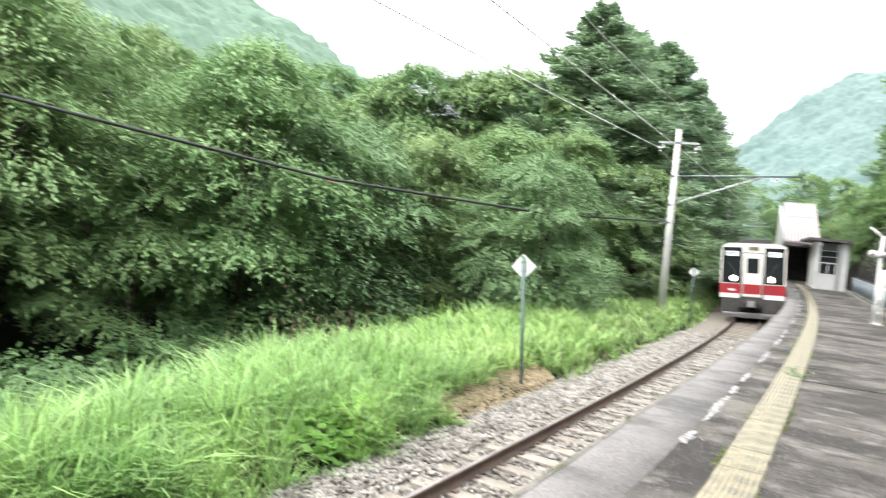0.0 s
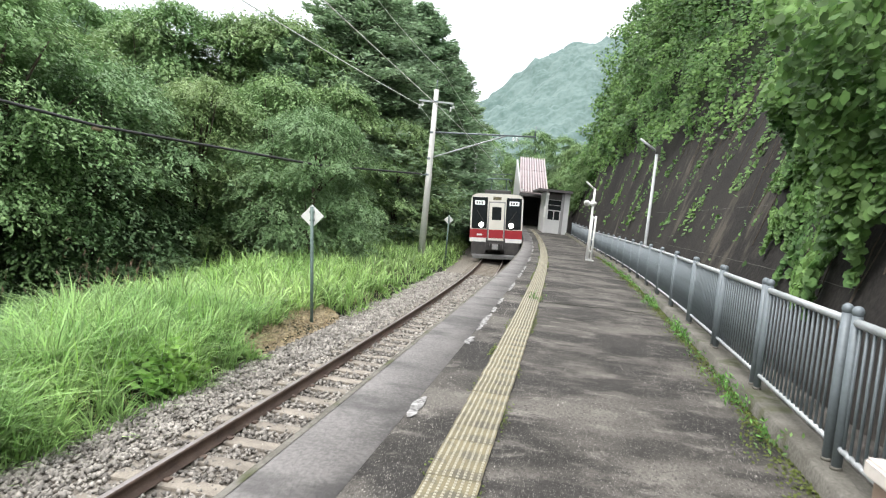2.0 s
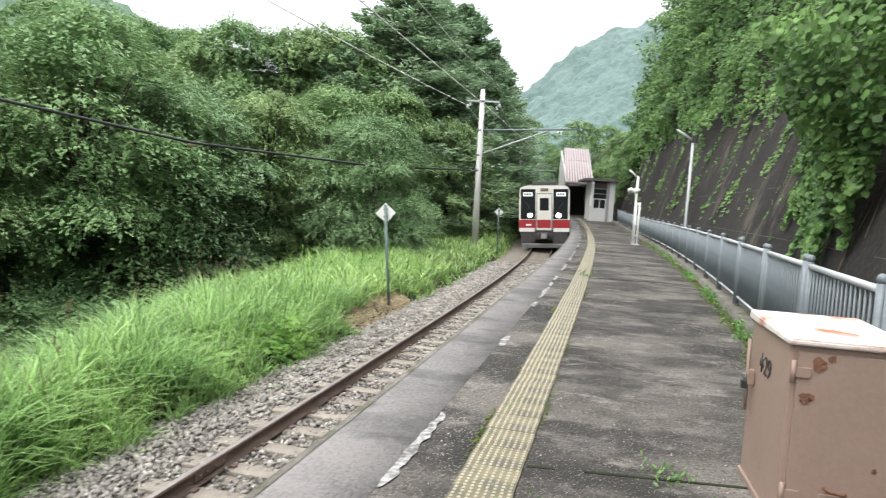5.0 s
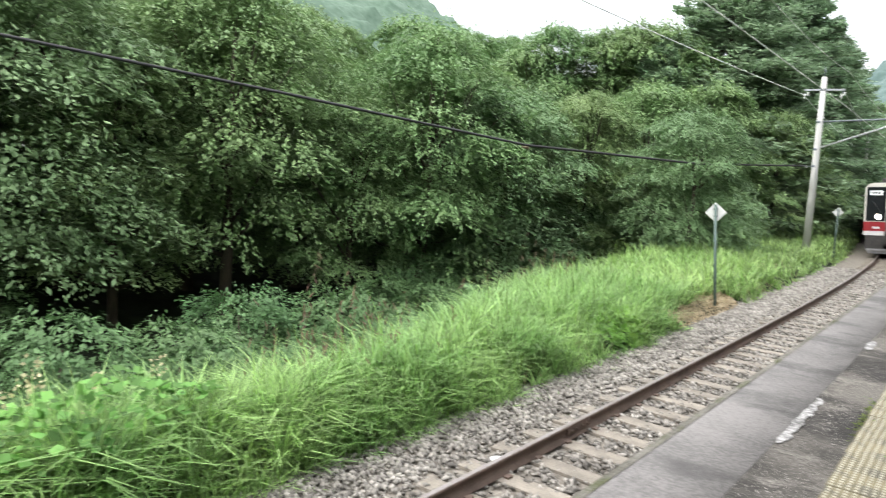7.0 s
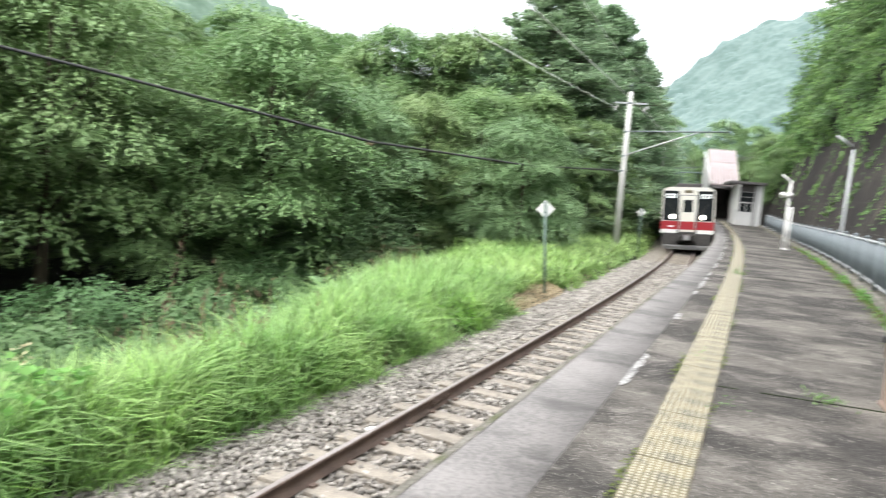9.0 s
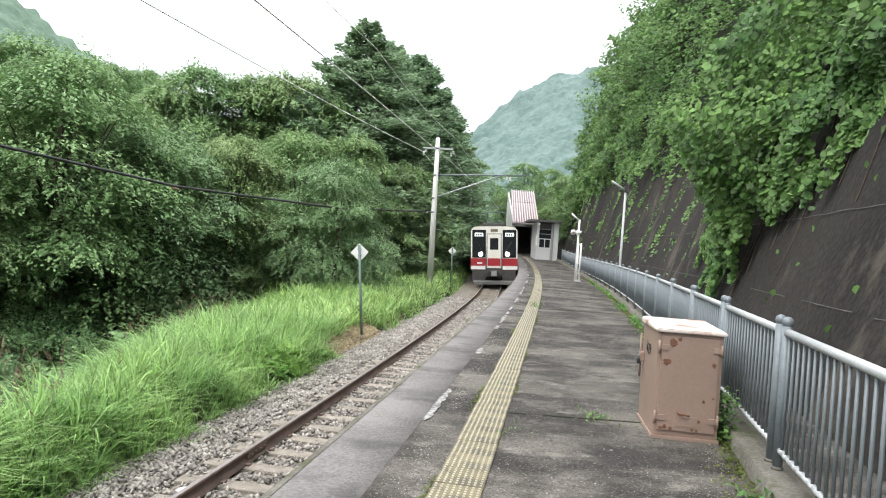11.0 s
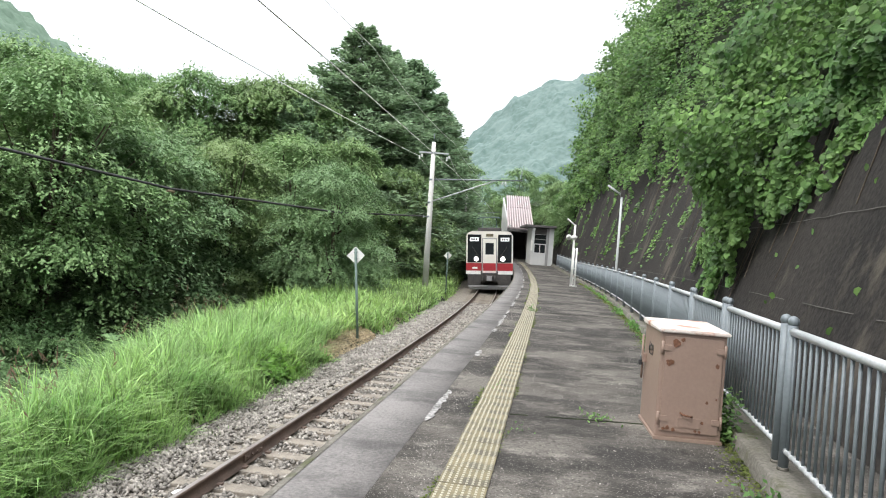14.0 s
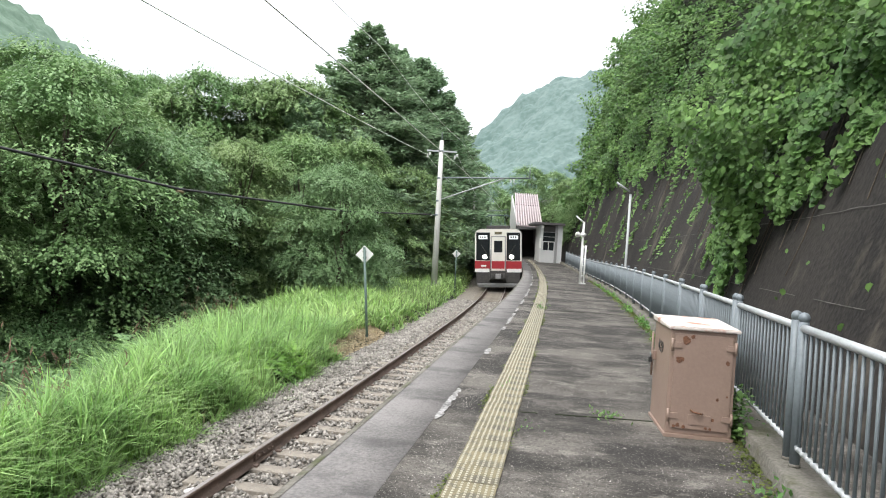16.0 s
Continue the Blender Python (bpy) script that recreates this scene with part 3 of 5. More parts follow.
TREES = [  # kind, x, y, base, size
    (0, -19.0, 57.0, -3, 1.1), (1, -22.0, 48.0, -2.5, 1.0), (1, -27, 56, -1, 1.1), (1, -18.0, 60.0, -1.5, 1.0), (0, -13.5, 66, -1.5, 1.1),
    (0, -6.0, 64.0, -1.5, 1.0), (1, -8.5, 74.0, -1, 0.9), (0, -3.0, 76.0, -0.8, 0.9), (1, -14, 80, -1, 1.1), (0, -1.5, 88, -0.5, 1.0), (1, 2.0, 100, 0, 1.0), (1, -6, 98, 0, 1.1), (1, 9.5, 104, 0.5, 1.0), (0, 6.0, 92, 0.3, 0.7),
]
for x, y, top in ((-3.6, 44.5, 5.0), (-2.6, 51.0, 4.6), (-6.6, 39.0, 5.6), (-0.9, 64.0, 4.6)):
    tree_to(3, x, y, -2.6, top)
for k, x, y, z, s in TREES:
    place((3, 4)[k], x, y, z, s)

pines = [pine("tall dark pine with layered drooping branches", 5, 18.4, 8.2), pine("slender dark pine beside a taller one", 6, 16.0, 6.6)]
pines[0].matrix_world = pose(-7.2, 46.5, -2.2, 0, 0, 20)
pines[1].matrix_world = pose(-3.9, 55.0, -1.6, 0, 0, 70) @ Matrix.Diagonal((1.12, 1.12, 1.12, 1))
for k, x, y, z, s in ((1, -5.7, 51.0, -2.0, 1.0), (1, -10.2, 42.5, -2.4, 0.70), (1, -1.8, 60.0, -1.4, 0.85), (1, -0.8, 70.0, -1, 0.75)):
    copy_thing(pines[k], pose(x, y, z, 0, 0, rt.uniform(0, 360)) @ Matrix.Diagonal((s, s, s, 1)))

# ---------------------------------------------------------------- cutting on the other side: wall, vines, hillside
WALL_IN = 0.95


def wall_h(y):
    return np.interp(y, [9, 19], [4.0, 6.2])


def lean(y):
    return np.interp(y, [20, 38], [0.34, 0.22])


wys = list(np.arange(-14, 62, 1.0))
wv, wf = [], []
hs = np.linspace(0, 1, 14)
for y in wys:
    for q in hs:
        h = -1.6 + (float(wall_h(y)) + 1.6) * q
        b = 0.05 * noise.noise((y * 0.5, h * 0.6, 3))
        wv.append((float(kerb(y)) + WALL_IN + float(lean(y)) * h + b, y, h + float(rise(y))))
for y in wys:
    wv.append((float(kerb(y)) + WALL_IN + float(lean(y)) * float(wall_h(y)) + 0.5, y, float(wall_h(y)) + float(rise(y))))
nh = len(hs)
wf = [(i * nh + j, i * nh + j + 1, (i + 1) * nh + j + 1, (i + 1) * nh + j) for i in range(len(wys) - 1) for j in range(nh - 1)]
base = len(wys) * nh
wf += [(i * nh + nh - 1, base + i, base + i + 1, (i + 1) * nh + nh - 1) for i in range(len(wys) - 1)]
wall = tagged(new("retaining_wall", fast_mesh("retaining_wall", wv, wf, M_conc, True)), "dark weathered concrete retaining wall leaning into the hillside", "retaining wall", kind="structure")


for jh in (1.04, 2.1):
    v, f = [], []
    jy = np.arange(-6, 46, 0.25)
    for i, y in enumerate(jy):
        wob = 0.02 * noise.noise((y * 1.7, jh, 0))
        for dh in (-0.0045, 0.0045):
            h = jh + wob + dh
            b = 0.05 * noise.noise((y * 0.5, h * 0.6, 3))
            v.append((float(kerb(y)) + WALL_IN + float(lean(y)) * h + b - 0.014, y, h + float(rise(y))))
        if i and noise.noise((y * 0.8, jh * 3, 8)) > -0.15:
            f.append((2 * i - 2, 2 * i - 1, 2 * i + 1, 2 * i))
    tagged(new("wall_joint", fast_mesh("wall_joint", v, f, M_lime)), "pale lime-stained construction joint in the wall", "wall joint", kind="structure")


def wall_point(y, h, out=0.0):
    top = np.maximum(h - wall_h(y), 0)
    return np.stack([kerb(y) + WALL_IN + lean(y) * np.minimum(h, wall_h(y)) + np.interp(y, [9, 18, 36], [0.95, 0.6, 0.24]) * top - out, y, h + rise(y)], -1)


def hang(y):
    """Lower limit of the vines on the wall."""
    return np.interp(y, [-8, 6, 7.35, 8, 8.8, 9.7, 10.3, 11.4, 12.1, 13.5, 15.5, 16.7, 19, 20.6, 26, 35, 42, 52, 57, 61], [3.5, 3.4, 3.1, 2.9, 2.55, 2.3, 1.9, 1.1, 0.8, 1.2, 1.9, 3.2, 4.0, 4.2, 4.9, 5.5, 5.6, 5.2, 3.5, 1.5])


rv = np.random.RandomState(17)
n = 235000
yy = np.where(rv.uniform(size=n) < 0.62, rv.uniform(0, 17, n), rv.uniform(14, 61, n))
hh = rv.uniform(0.4, 15.0, n) * np.interp(yy, [0, 8, 20, 28], [0.72, 0.85, 1.0, 1.2])
tongue = np.array([noise.noise((a * 1.3, 0, 5)) * 0.7 + noise.noise((a * 4.5, 0, 9)) * 0.7 for a in yy])
low = hang(yy) + tongue
stripe = np.array([noise.noise(((a + 0.8 * b) * 0.62, 2.0, 1)) for a, b in zip(yy, hh)])
dense = np.array([noise.noise((a * 1.1, b * 1.1, 4)) for a, b in zip(yy, hh)])
hollow = np.exp(-((yy - 20.5) / 3.4) ** 2)
keep = ((hh > low) & (dense > -0.32 + 0.40 * hollow - 0.06 * np.clip(hh - low, 0, 3))) | ((stripe > 0.16 - 0.9 * np.minimum(dense, 0.1)) & (yy > 15.5) & (hh > 1.2 + 3.5 * np.abs(dense)) & (rv.uniform(size=n) < 0.45)) | ((rv.uniform(size=n) < 0.002) & (hh > 0.8))
yy, hh, dense = yy[keep], hh[keep], dense[keep]
m = len(yy)
bulge = np.array([0.12 + 1.7 * max(0, noise.noise((a * 0.5, b * 0.5, 7)) + 0.15) + 0.40 * noise.noise((a * 1.5, b * 1.5, 2)) for a, b in zip(yy, hh)])
bulge = bulge * (1 - 0.8 * np.exp(-((yy - 20.5) / 3.4) ** 2)) * np.interp(yy, [9, 13, 17, 30, 40], [1, 0.65, 0.5, 0.9, 0.6])
bulge = np.clip(bulge * (1 + 0.07 * hh), 0.02, 2) * np.clip((hh - hang(yy) + 1.2) / 2.5, 0.12, 1.5) * rv.uniform(0.65, 1.06, m)
c = wall_point(yy, hh, bulge)
d = np.where((yy < 15)[:, None], np.array([-0.35, -0.2, -0.85]), np.array([-0.65, -0.35, -0.5])) + rv.normal(0, 0.42, (m, 3))
tilt = np.clip((hh - 2) / 4, 0, 1)[:, None]
nn = np.array([-0.6, -0.2, 0.8]) * (1 - tilt) + np.array([-0.75, -0.55, 0.55]) * tilt + rv.normal(0, 0.30, (m, 3))
sz = rv.uniform(0.065, 0.165, m) * np.interp(yy, [0, 15, 30, 60], [0.88, 0.95, 1.2, 1.6])
vines = tagged(new("climbing_vines", leaf_mesh("climbing_vines", c, d, nn, sz, sz * 0.85, M_vine, shape=6)), "dense green climbing vines hanging over the wall", "vines", kind="stuff")
# earth slope added above the wall, under the vines; near-black for their shaded gaps
sh = np.linspace(0, 1, 16)
sv = [tuple(float(q) for q in wall_point(np.array(y), np.array(float(wall_h(y)) - 0.3 + q * 14.0), -0.30 + 0.25 * noise.noise((y * 0.4, q * 6, 6)))) for y in wys for q in sh]
sf = [(i * 16 + j, i * 16 + j + 1, (i + 1) * 16 + j + 1, (i + 1) * 16 + j) for i in range(len(wys) - 1) for j in range(15)]
tagged(new("hillside", fast_mesh("hillside", sv, sf, M_soil, True)), "earth slope above the retaining wall, dark to fill the vines' shaded gaps", "slope", kind="structure")
# dry stems under the leaves
bm = bmesh.new()
rs = random.Random(3)
for i in range(45):
    y0 = rs.uniform(0, 30)
    h0 = max(0.5, float(hang(y0)) - rs.uniform(0.2, 1.6))
    pts, y1 = [], y0
    for k in range(6):
        y1 += rs.uniform(-0.12, 0.16)
        pts.append(tuple(wall_point(np.array(y1), np.array(h0 + k * 0.5), 0.03)))
    tube(bm, pts, 0.008, 4, False)
part("vine_stems", bm, M_bark)
tagged(bpy.data.objects["vine_stems"], "thin bare vine stems on the concrete wall", "vines", kind="stuff")

HILL = [  # shrubs and trees above the wall: kind, y, height on slope, out, size
    (0, 3.0, 11.0, -0.5, 0.45), (0, 8.0, 11.3, -0.5, 0.45), (0, 13.0, 11.0, -0.6, 0.45), (0, 18.0, 11.0, -0.5, 0.45),
    (0, 39.0, 11.6, 0.4, 0.30), (0, 36.0, 12.2, -0.4, 0.30), (0, 45.0, 10.4, -0.6, 0.34), (1, 52.0, 8.6, -1.0, 0.36), (0, 56.0, 4.0, -0.9, 0.40), (2, 59.0, 2.4, -0.6, 0.42),
    (1, 61, 3.6, -2.4, 0.48), (0, 69, 2.0, -2.6, 0.6), (1, 78, 1.5, -3, 0.6), (1, 70, 6, -6, 0.5), (1, 86, 1.5, -2, 0.7), (1, 61, 8, -6, 0.45),
]
for k, y, h, o, s in HILL:
    p = wall_point(np.array(float(y)), np.array(float(h)), o)
    place((3, 4, 3)[k], float(p[0]), float(p[1]), float(p[2]) - 1.0, s)

# far wooded mountains, the haze in front of them put into their colours


def mountain(name, label, x0, x1, y0, y1, height, material, nx=330, ny=110, bumps=6.0):
    v = []
    for j in range(ny):
        for i in range(nx):
            x, y = x0 + (x1 - x0) * i / (nx - 1), y0 + (y1 - y0) * j / (ny - 1)
            v.append((x, y, height(x, y) + bumps * noise.fractal((x / 40, y / 40, 1), 1, 2, 5) + 2.6 * noise.noise((x / 6.5, y / 6.5, 4)) + 2.0 * noise.noise((x / 2.9, y / 4.0, 7))))
    f = [(j * nx + i, j * nx + i + 1, (j + 1) * nx + i + 1, (j + 1) * nx + i) for j in range(ny - 1) for i in range(nx - 1)]
    return tagged(new(name, fast_mesh(name, v, f, material, True)), label, "mountain", kind="structure")


mountain("mountain_far", "distant wooded mountain with blue-green haze in its colour", -140, 330, 240, 420,
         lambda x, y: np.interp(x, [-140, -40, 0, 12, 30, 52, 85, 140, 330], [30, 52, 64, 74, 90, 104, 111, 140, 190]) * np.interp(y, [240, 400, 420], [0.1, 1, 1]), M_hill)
mountain("mountain_side", "green wooded mountainside above the trees, some haze in its colour", -420, -90, -160, 262,
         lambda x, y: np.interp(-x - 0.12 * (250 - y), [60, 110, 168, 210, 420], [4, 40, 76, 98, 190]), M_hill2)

# ---------------------------------------------------------------- track


def heading(y):
    return math.degrees(math.atan(float(edge(y + 0.05) - edge(y - 0.05)) / 0.1))


TYS = [*np.arange(-12, 92, 0.8)]
for side, o in (("left", TRACK - GAUGE / 2), ("right", TRACK + GAUGE / 2)):
    rail = thing("rail", "rust-brown steel running rail on concrete sleepers", "rail", group="running rails")
    prof = [(-0.064, -0.153), (-0.064, -0.142), (-0.012, -0.125), (-0.009, -0.045), (-0.032, -0.034), (-0.033, -0.006), (-0.026, -0.002), (0.026, -0.002), (0.033, -0.006), (0.032, -0.034), (0.009, -0.045), (0.012, -0.125), (0.064, -0.142), (0.064, -0.153)]
    part("rail_body", strip("rail_body", TYS, [(o + a, RAIL_Z + b) for a, b in prof], M_rail), None, rail)
    part("running_surface", strip("running_surface", TYS, [(o - 0.026, RAIL_Z + 0.001), (o, RAIL_Z + 0.004), (o + 0.026, RAIL_Z + 0.001)], M_railtop), None, rail, "worn grey running surface")
    for jy in (7.95, 32.9):
        fp = part("fishplate", bx(-0.022, 0.0, -0.26, 0.26, -0.11, -0.03, bevel=0.006), M_rail, rail)
        fp.matrix_world = pose(float(edge(jy)) + o + 0.036, jy, RAIL_Z + float(rise(jy)), 0, 0, -heading(jy))
        for k in (-0.19, -0.07, 0.07, 0.19):
            b = part("bolt", tb([(0.0, k, -0.07), (0.02, k, -0.07)], 0.014, 6), M_rail, fp)

sl = thing("sleeper", "tan concrete sleeper half sunk in ballast", "sleeper", group="sleepers under the rails")
bm = bmesh.new()
box(bm, -1.0, 1.0, -0.12, 0.12, -0.16, 0.0, bevel=0.02)
for v in bm.verts:
    if abs(v.co.x) < 0.3:
        v.co.z -= 0.02
part("sleeper_body", bm, M_sleeper, sl)
for s in (-GAUGE / 2, GAUGE / 2):
    for d in (-0.095, 0.095):
        part("rail_clip", bx(s + d - 0.028, s + d + 0.028, -0.04, 0.04, 0.0, 0.022), M_rail, sl)
SLEEP = []
y = -9.0
while y < 80:
    SLEEP.append(y)
    y += 0.62 * math.cos(radians(heading(y)))


def on_track(y, o, z, turn=0.0):
    return pose(float(edge(y)) + o, y, float(rise(y)) + z, 0, 0, -heading(y) + turn)


sl.matrix_world = on_track(SLEEP[0], TRACK, RAIL_Z - 0.158)
for y in SLEEP[1:]:
    copy_thing(sl, on_track(y, TRACK + rt.uniform(-0.02, 0.02), RAIL_Z - 0.158, rt.uniform(-0.8, 0.8)))

# crushed stone
rb = np.random.RandomState(31)
n = 54000
yy = 1.0 + 33 * rb.uniform(size=n) ** 1.35
oo = np.where(rb.uniform(size=n) < 0.25, rb.uniform(-3.9, -2.7, n), rb.uniform(-3.85, -0.08, n))
near_sl = np.abs(((yy[:, None] - np.array(SLEEP)[None, :])) ).min(1) < 0.13
keep = ~(near_sl & (oo > TRACK - 1.0) & (oo < TRACK + 1.0) & (rb.uniform(size=n) < 0.72))
for s in (-1, 1):
    keep &= np.abs(oo - TRACK - s * GAUGE / 2) > 0.06
yy, oo = yy[keep], oo[keep]
n = len(yy)
sz = rb.uniform(0.020, 0.044, n) * np.interp(yy, [0, 10, 34], [0.95, 1.05, 1.5])
c = np.stack([edge(yy) + oo, yy, rise(yy) + np.interp(oo, [-3.75, -3.2, -2.75, -0.05], [-1.50, -1.45, -1.43, -1.43]) + sz * 0.35], 1)
octa = np.array([(1, 0, 0.1), (-0.5, 0.87, -0.1), (-0.5, -0.87, 0), (0.15, 0, 0.9), (0, 0.1, -0.9)], float)
v = octa[None] * rb.uniform(0.6, 1.35, (n, 5, 1)) + rb.normal(0, 0.22, (n, 5, 3))
a = rb.uniform(0, 2 * np.pi, n)
ca, sa = np.cos(a)[:, None], np.sin(a)[:, None]
v = np.stack([v[..., 0] * ca - v[..., 1] * sa, v[..., 0] * sa + v[..., 1] * ca, v[..., 2] * 0.8], -1)
v = v * sz[:, None, None] + c[:, None, :]
fo = np.array([(0, 1, 3), (1, 2, 3), (2, 0, 3), (1, 0, 4), (2, 1, 4), (0, 2, 4)])
f = (fo[None] + 5 * np.arange(n)[:, None, None]).reshape(-1, 3)
tagged(new("ballast_stones", fast_mesh("ballast_stones", v.reshape(-1, 3), f, M_stone)), "grey-brown crushed ballast stones round the sleepers", "ballast", kind="stuff")
bm = bmesh.new()
ball(bm, (0, 0, 0), 0.075, 7, 0.5)
for w in bm.verts:
    w.co += Vector(noise.noise_vector(w.co * 22)) * 0.02
ws = part("white_stone", bm, M_white)
tagged(ws, "pale flat stone lying in the ballast", "stone").location = (-2.59, 6.66, -1.39)

# ---------------------------------------------------------------- grass and weeds on the bank


def bank_limit(y):
    return np.interp(y, [-10, 0, 8, 14, 27, 40, 60], [-4.5, -4.5, -4.9, -6.9, -9.2, -9.5, -9.5])


def blades(name, seed, n, y0, y1, h0, h1, width, material, label, inner=-3.2, outer=0.35, power=1.0, per=1):
    r = np.random.RandomState(seed)
    k = max(1, n // per)
    y = y0 + (y1 - y0) * r.uniform(size=k) ** power
    lim = bank_limit(y) - outer
    o = lim + (inner - lim + 0.10 * np.sin(y * 2.1) + 0.18 * np.sin(y * 0.7 + 1)) * r.uniform(size=k) ** 0.9
    tuft = np.array([noise.noise((a * 1.6, b * 1.6, seed)) for a, b in zip(o, y)])
    ok = (tuft > -0.35) & ~((y > 15.2) & (y < 20.3) & (o > -4.15))
    y, o, tuft = (np.repeat(q[ok], per) for q in (y, o, tuft))
    n = len(y)
    a = r.uniform(0, 2 * np.pi, n)
    q = np.abs(r.normal(0, 0.065 if per > 1 else 0, n))
    y, o = y + q * np.sin(a), o + q * np.cos(a)
    size_of = np.repeat(r.uniform(0.75, 1.2, n // per), per)
    z = ground_z(o, y) - 0.03
    near_edge = np.clip((inner - o) / 0.8, 0.4, 1)
    h = r.uniform(h0, h1, n) * (1 + 0.5 * tuft) * near_edge * size_of
    a = a + r.normal(0, 0.5, n)
    bend = r.uniform(0.15, 1.35, n) * h
    dx, dy = np.cos(a), np.sin(a)
    base = np.stack([edge(y) + o, y, z], 1)
    w = width * r.uniform(0.6, 1.3, n)
    rows = []
    for k, (t, ww) in enumerate(((0, 0.7), (0.38, 1.0), (0.72, 0.75), (1.0, 0.06))):
        p = base + np.stack([dx * bend * t ** 2.2, dy * bend * t ** 2.2, h * (t - 0.32 * (bend / h) * t ** 3)], 1)
        s = np.stack([-dy, dx, np.zeros(n)], 1) * (w * ww * 0.5)[:, None]
        rows += [p - s, p + s]
    v = np.stack(rows, 1).reshape(-1, 3)
    q = np.array([(0, 1, 3, 2), (2, 3, 5, 4), (4, 5, 7, 6)])
    f = (q[None] + 8 * np.arange(n)[:, None, None]).reshape(-1, 4)
    return tagged(new(name, fast_mesh(name, v, f, material)), label, "grass", kind="stuff")


blades("tall_grass", 41, 52000, -3.5, 17.0, 0.40, 0.95, 0.021, M_grass, "bright green tall grass on the railway bank", power=1.1, per=32)
blades("far_grass", 42, 24000, 15.0, 62.0, 0.35, 0.8, 0.045, M_grass, "bright green grass along the far bank", power=1.25, per=12)
blades("pale_grass", 43, 5200, -3.5, 26.0, 0.6, 1.0, 0.012, M_weed, "pale taller grass stalks among the green", outer=0.45)
blades("dry_grass", 44, 3500, 2.0, 30.0, 0.15, 0.4, 0.014, M_dry, "brown dry grass at the edge of the ballast", inner=-3.2, outer=-1.6)


def leafy(name, seed, cx, cy, rx, ry, n, size, material, label, h=0.45, category="weeds", lift=0.1):
    r = np.random.RandomState(seed)
    a, q = r.uniform(0, 2 * np.pi, n), r.uniform(0, 1, n) ** 0.5
    x, y = cx + rx * q * np.cos(a), cy + ry * q * np.sin(a)
    bump = 0.6 + 0.6 * np.array([noise.noise((u * 1.5, w * 1.5, seed)) for u, w in zip(x, y)])
    z = ground_z(x - edge(y), y) + h * (1 - q ** 2) * bump * r.uniform(0.6, 1.05, n) + lift
    c = np.stack([x, y, z], 1)
    sz = size * r.uniform(0.6, 1.25, n)
    ob = new(name, leaf_mesh(name, c, rand_dirs(r, n) * (1, 1, 0.35) + (0.2, -0.2, -0.15), np.array([0.15, -0.2, 1.0]) + r.normal(0, 0.3, (n, 3)), sz, sz * 0.8, material))
    return tagged(ob, label, category, kind="stuff")


leafy("broad_weeds", 51, -3.35, 13.3, 0.55, 1.2, 520, 0.19, M_weed, "yellow-green broad-leaved weeds beside the ballast", 0.5, lift=0.2)
leafy("bank_creeper", 52, -5.15, 3.4, 0.7, 1.9, 800, 0.115, M_creeper, "broad-leaved creeper spilling over the bank", 0.5, lift=0.62)
leafy("bank_creeper", 56, -6.6, 4.7, 1.1, 2.3, 1700, 0.16, M_creeper, "broad-leaved creeper spilling over the bank", 0.9, lift=0.5)
leafy("ravine_undergrowth", 53, -8.6, 7.5, 2.4, 5.5, 5200, 0.20, M_shrub, "leafy undergrowth below the bank, green darkened for shade", 1.6, "undergrowth")
leafy("ravine_undergrowth", 54, -9.2, 17.0, 2.2, 6.0, 4200, 0.2, M_shrub, "leafy undergrowth below the bank, green darkened for shade", 1.8, "undergrowth")
leafy("ravine_undergrowth", 57, -11.5, 9.0, 3.6, 6.5, 6500, 0.22, M_shrub, "leafy undergrowth below the bank, green darkened for shade", 2.2, "undergrowth")
leafy("ravine_undergrowth", 58, -13.0, 18.0, 3.8, 6.5, 5500, 0.22, M_shrub, "leafy undergrowth below the bank, green darkened for shade", 2.2, "undergrowth")
leafy("dry_cuttings", 55, -2.55, 17.8, 0.85, 2.5, 5200, 0.10, M_dry, "straw-coloured dry grass cuttings round the sign post", 0.02, "dry grass", 0.075)
for (px, py), k in (((-5.3, 7.6), 70), ((-6.0, 8.6), 50), ((-6.6, 16.5), 60), ((-7.2, 20.0), 45)):
    r = np.random.RandomState(int(py * 10))
    n = k * 9
    stem = r.randint(0, k, n)
    bx_, by_ = r.normal(px, 0.45, k), r.normal(py, 0.6, k)
    t = r.uniform(0, 1, n)
    lean = r.normal(0, 0.12, (k, 2))
    z0 = float(ground_z(np.array(px - float(edge(py))), np.array(py)))
    c = np.stack([bx_[stem] + lean[stem, 0] * t, by_[stem] + lean[stem, 1] * t, z0 + 0.3 + t * (0.6 + 0.5 * lean[stem, 0] / 0.12)], 1)
    d = np.array([0, 0, 1.0]) + r.normal(0, 0.45, (n, 3))
    tagged(new("dry_plumes", leaf_mesh("dry_plumes", c, d, rand_dirs(r, n), 0.15, 0.02, M_plume)), "reddish-brown dry plumes on the bank", "dry plant", kind="stuff")

for jy, x0, x1 in ((5.42, 0.95, 1.25), (5.42, 1.25, 2.9), (15.6, 0.95, 2.9), (25.5, 0.95, 2.9)):
    j = part("platform_joint", bx(float(edge(jy)) + x0 + 0.15, float(edge(jy)) + x1, jy - 0.012, jy + 0.012, -0.01, 0.0045), M_soil)
    tagged(j, "dark open joint across the asphalt", "joint", kind="structure")

r = np.random.RandomState(77)
n = 420
stem = r.randint(0, 16, n)
sx, sy = r.uniform(-6.6, -5.4, 16), r.uniform(0.6, 5.0, 16)
c = np.stack([sx[stem] + r.normal(0, 0.05, n), sy[stem] + r.normal(0, 0.05, n), -1.45 + 0.95 * r.uniform(0.55, 1.0, n)], 1)
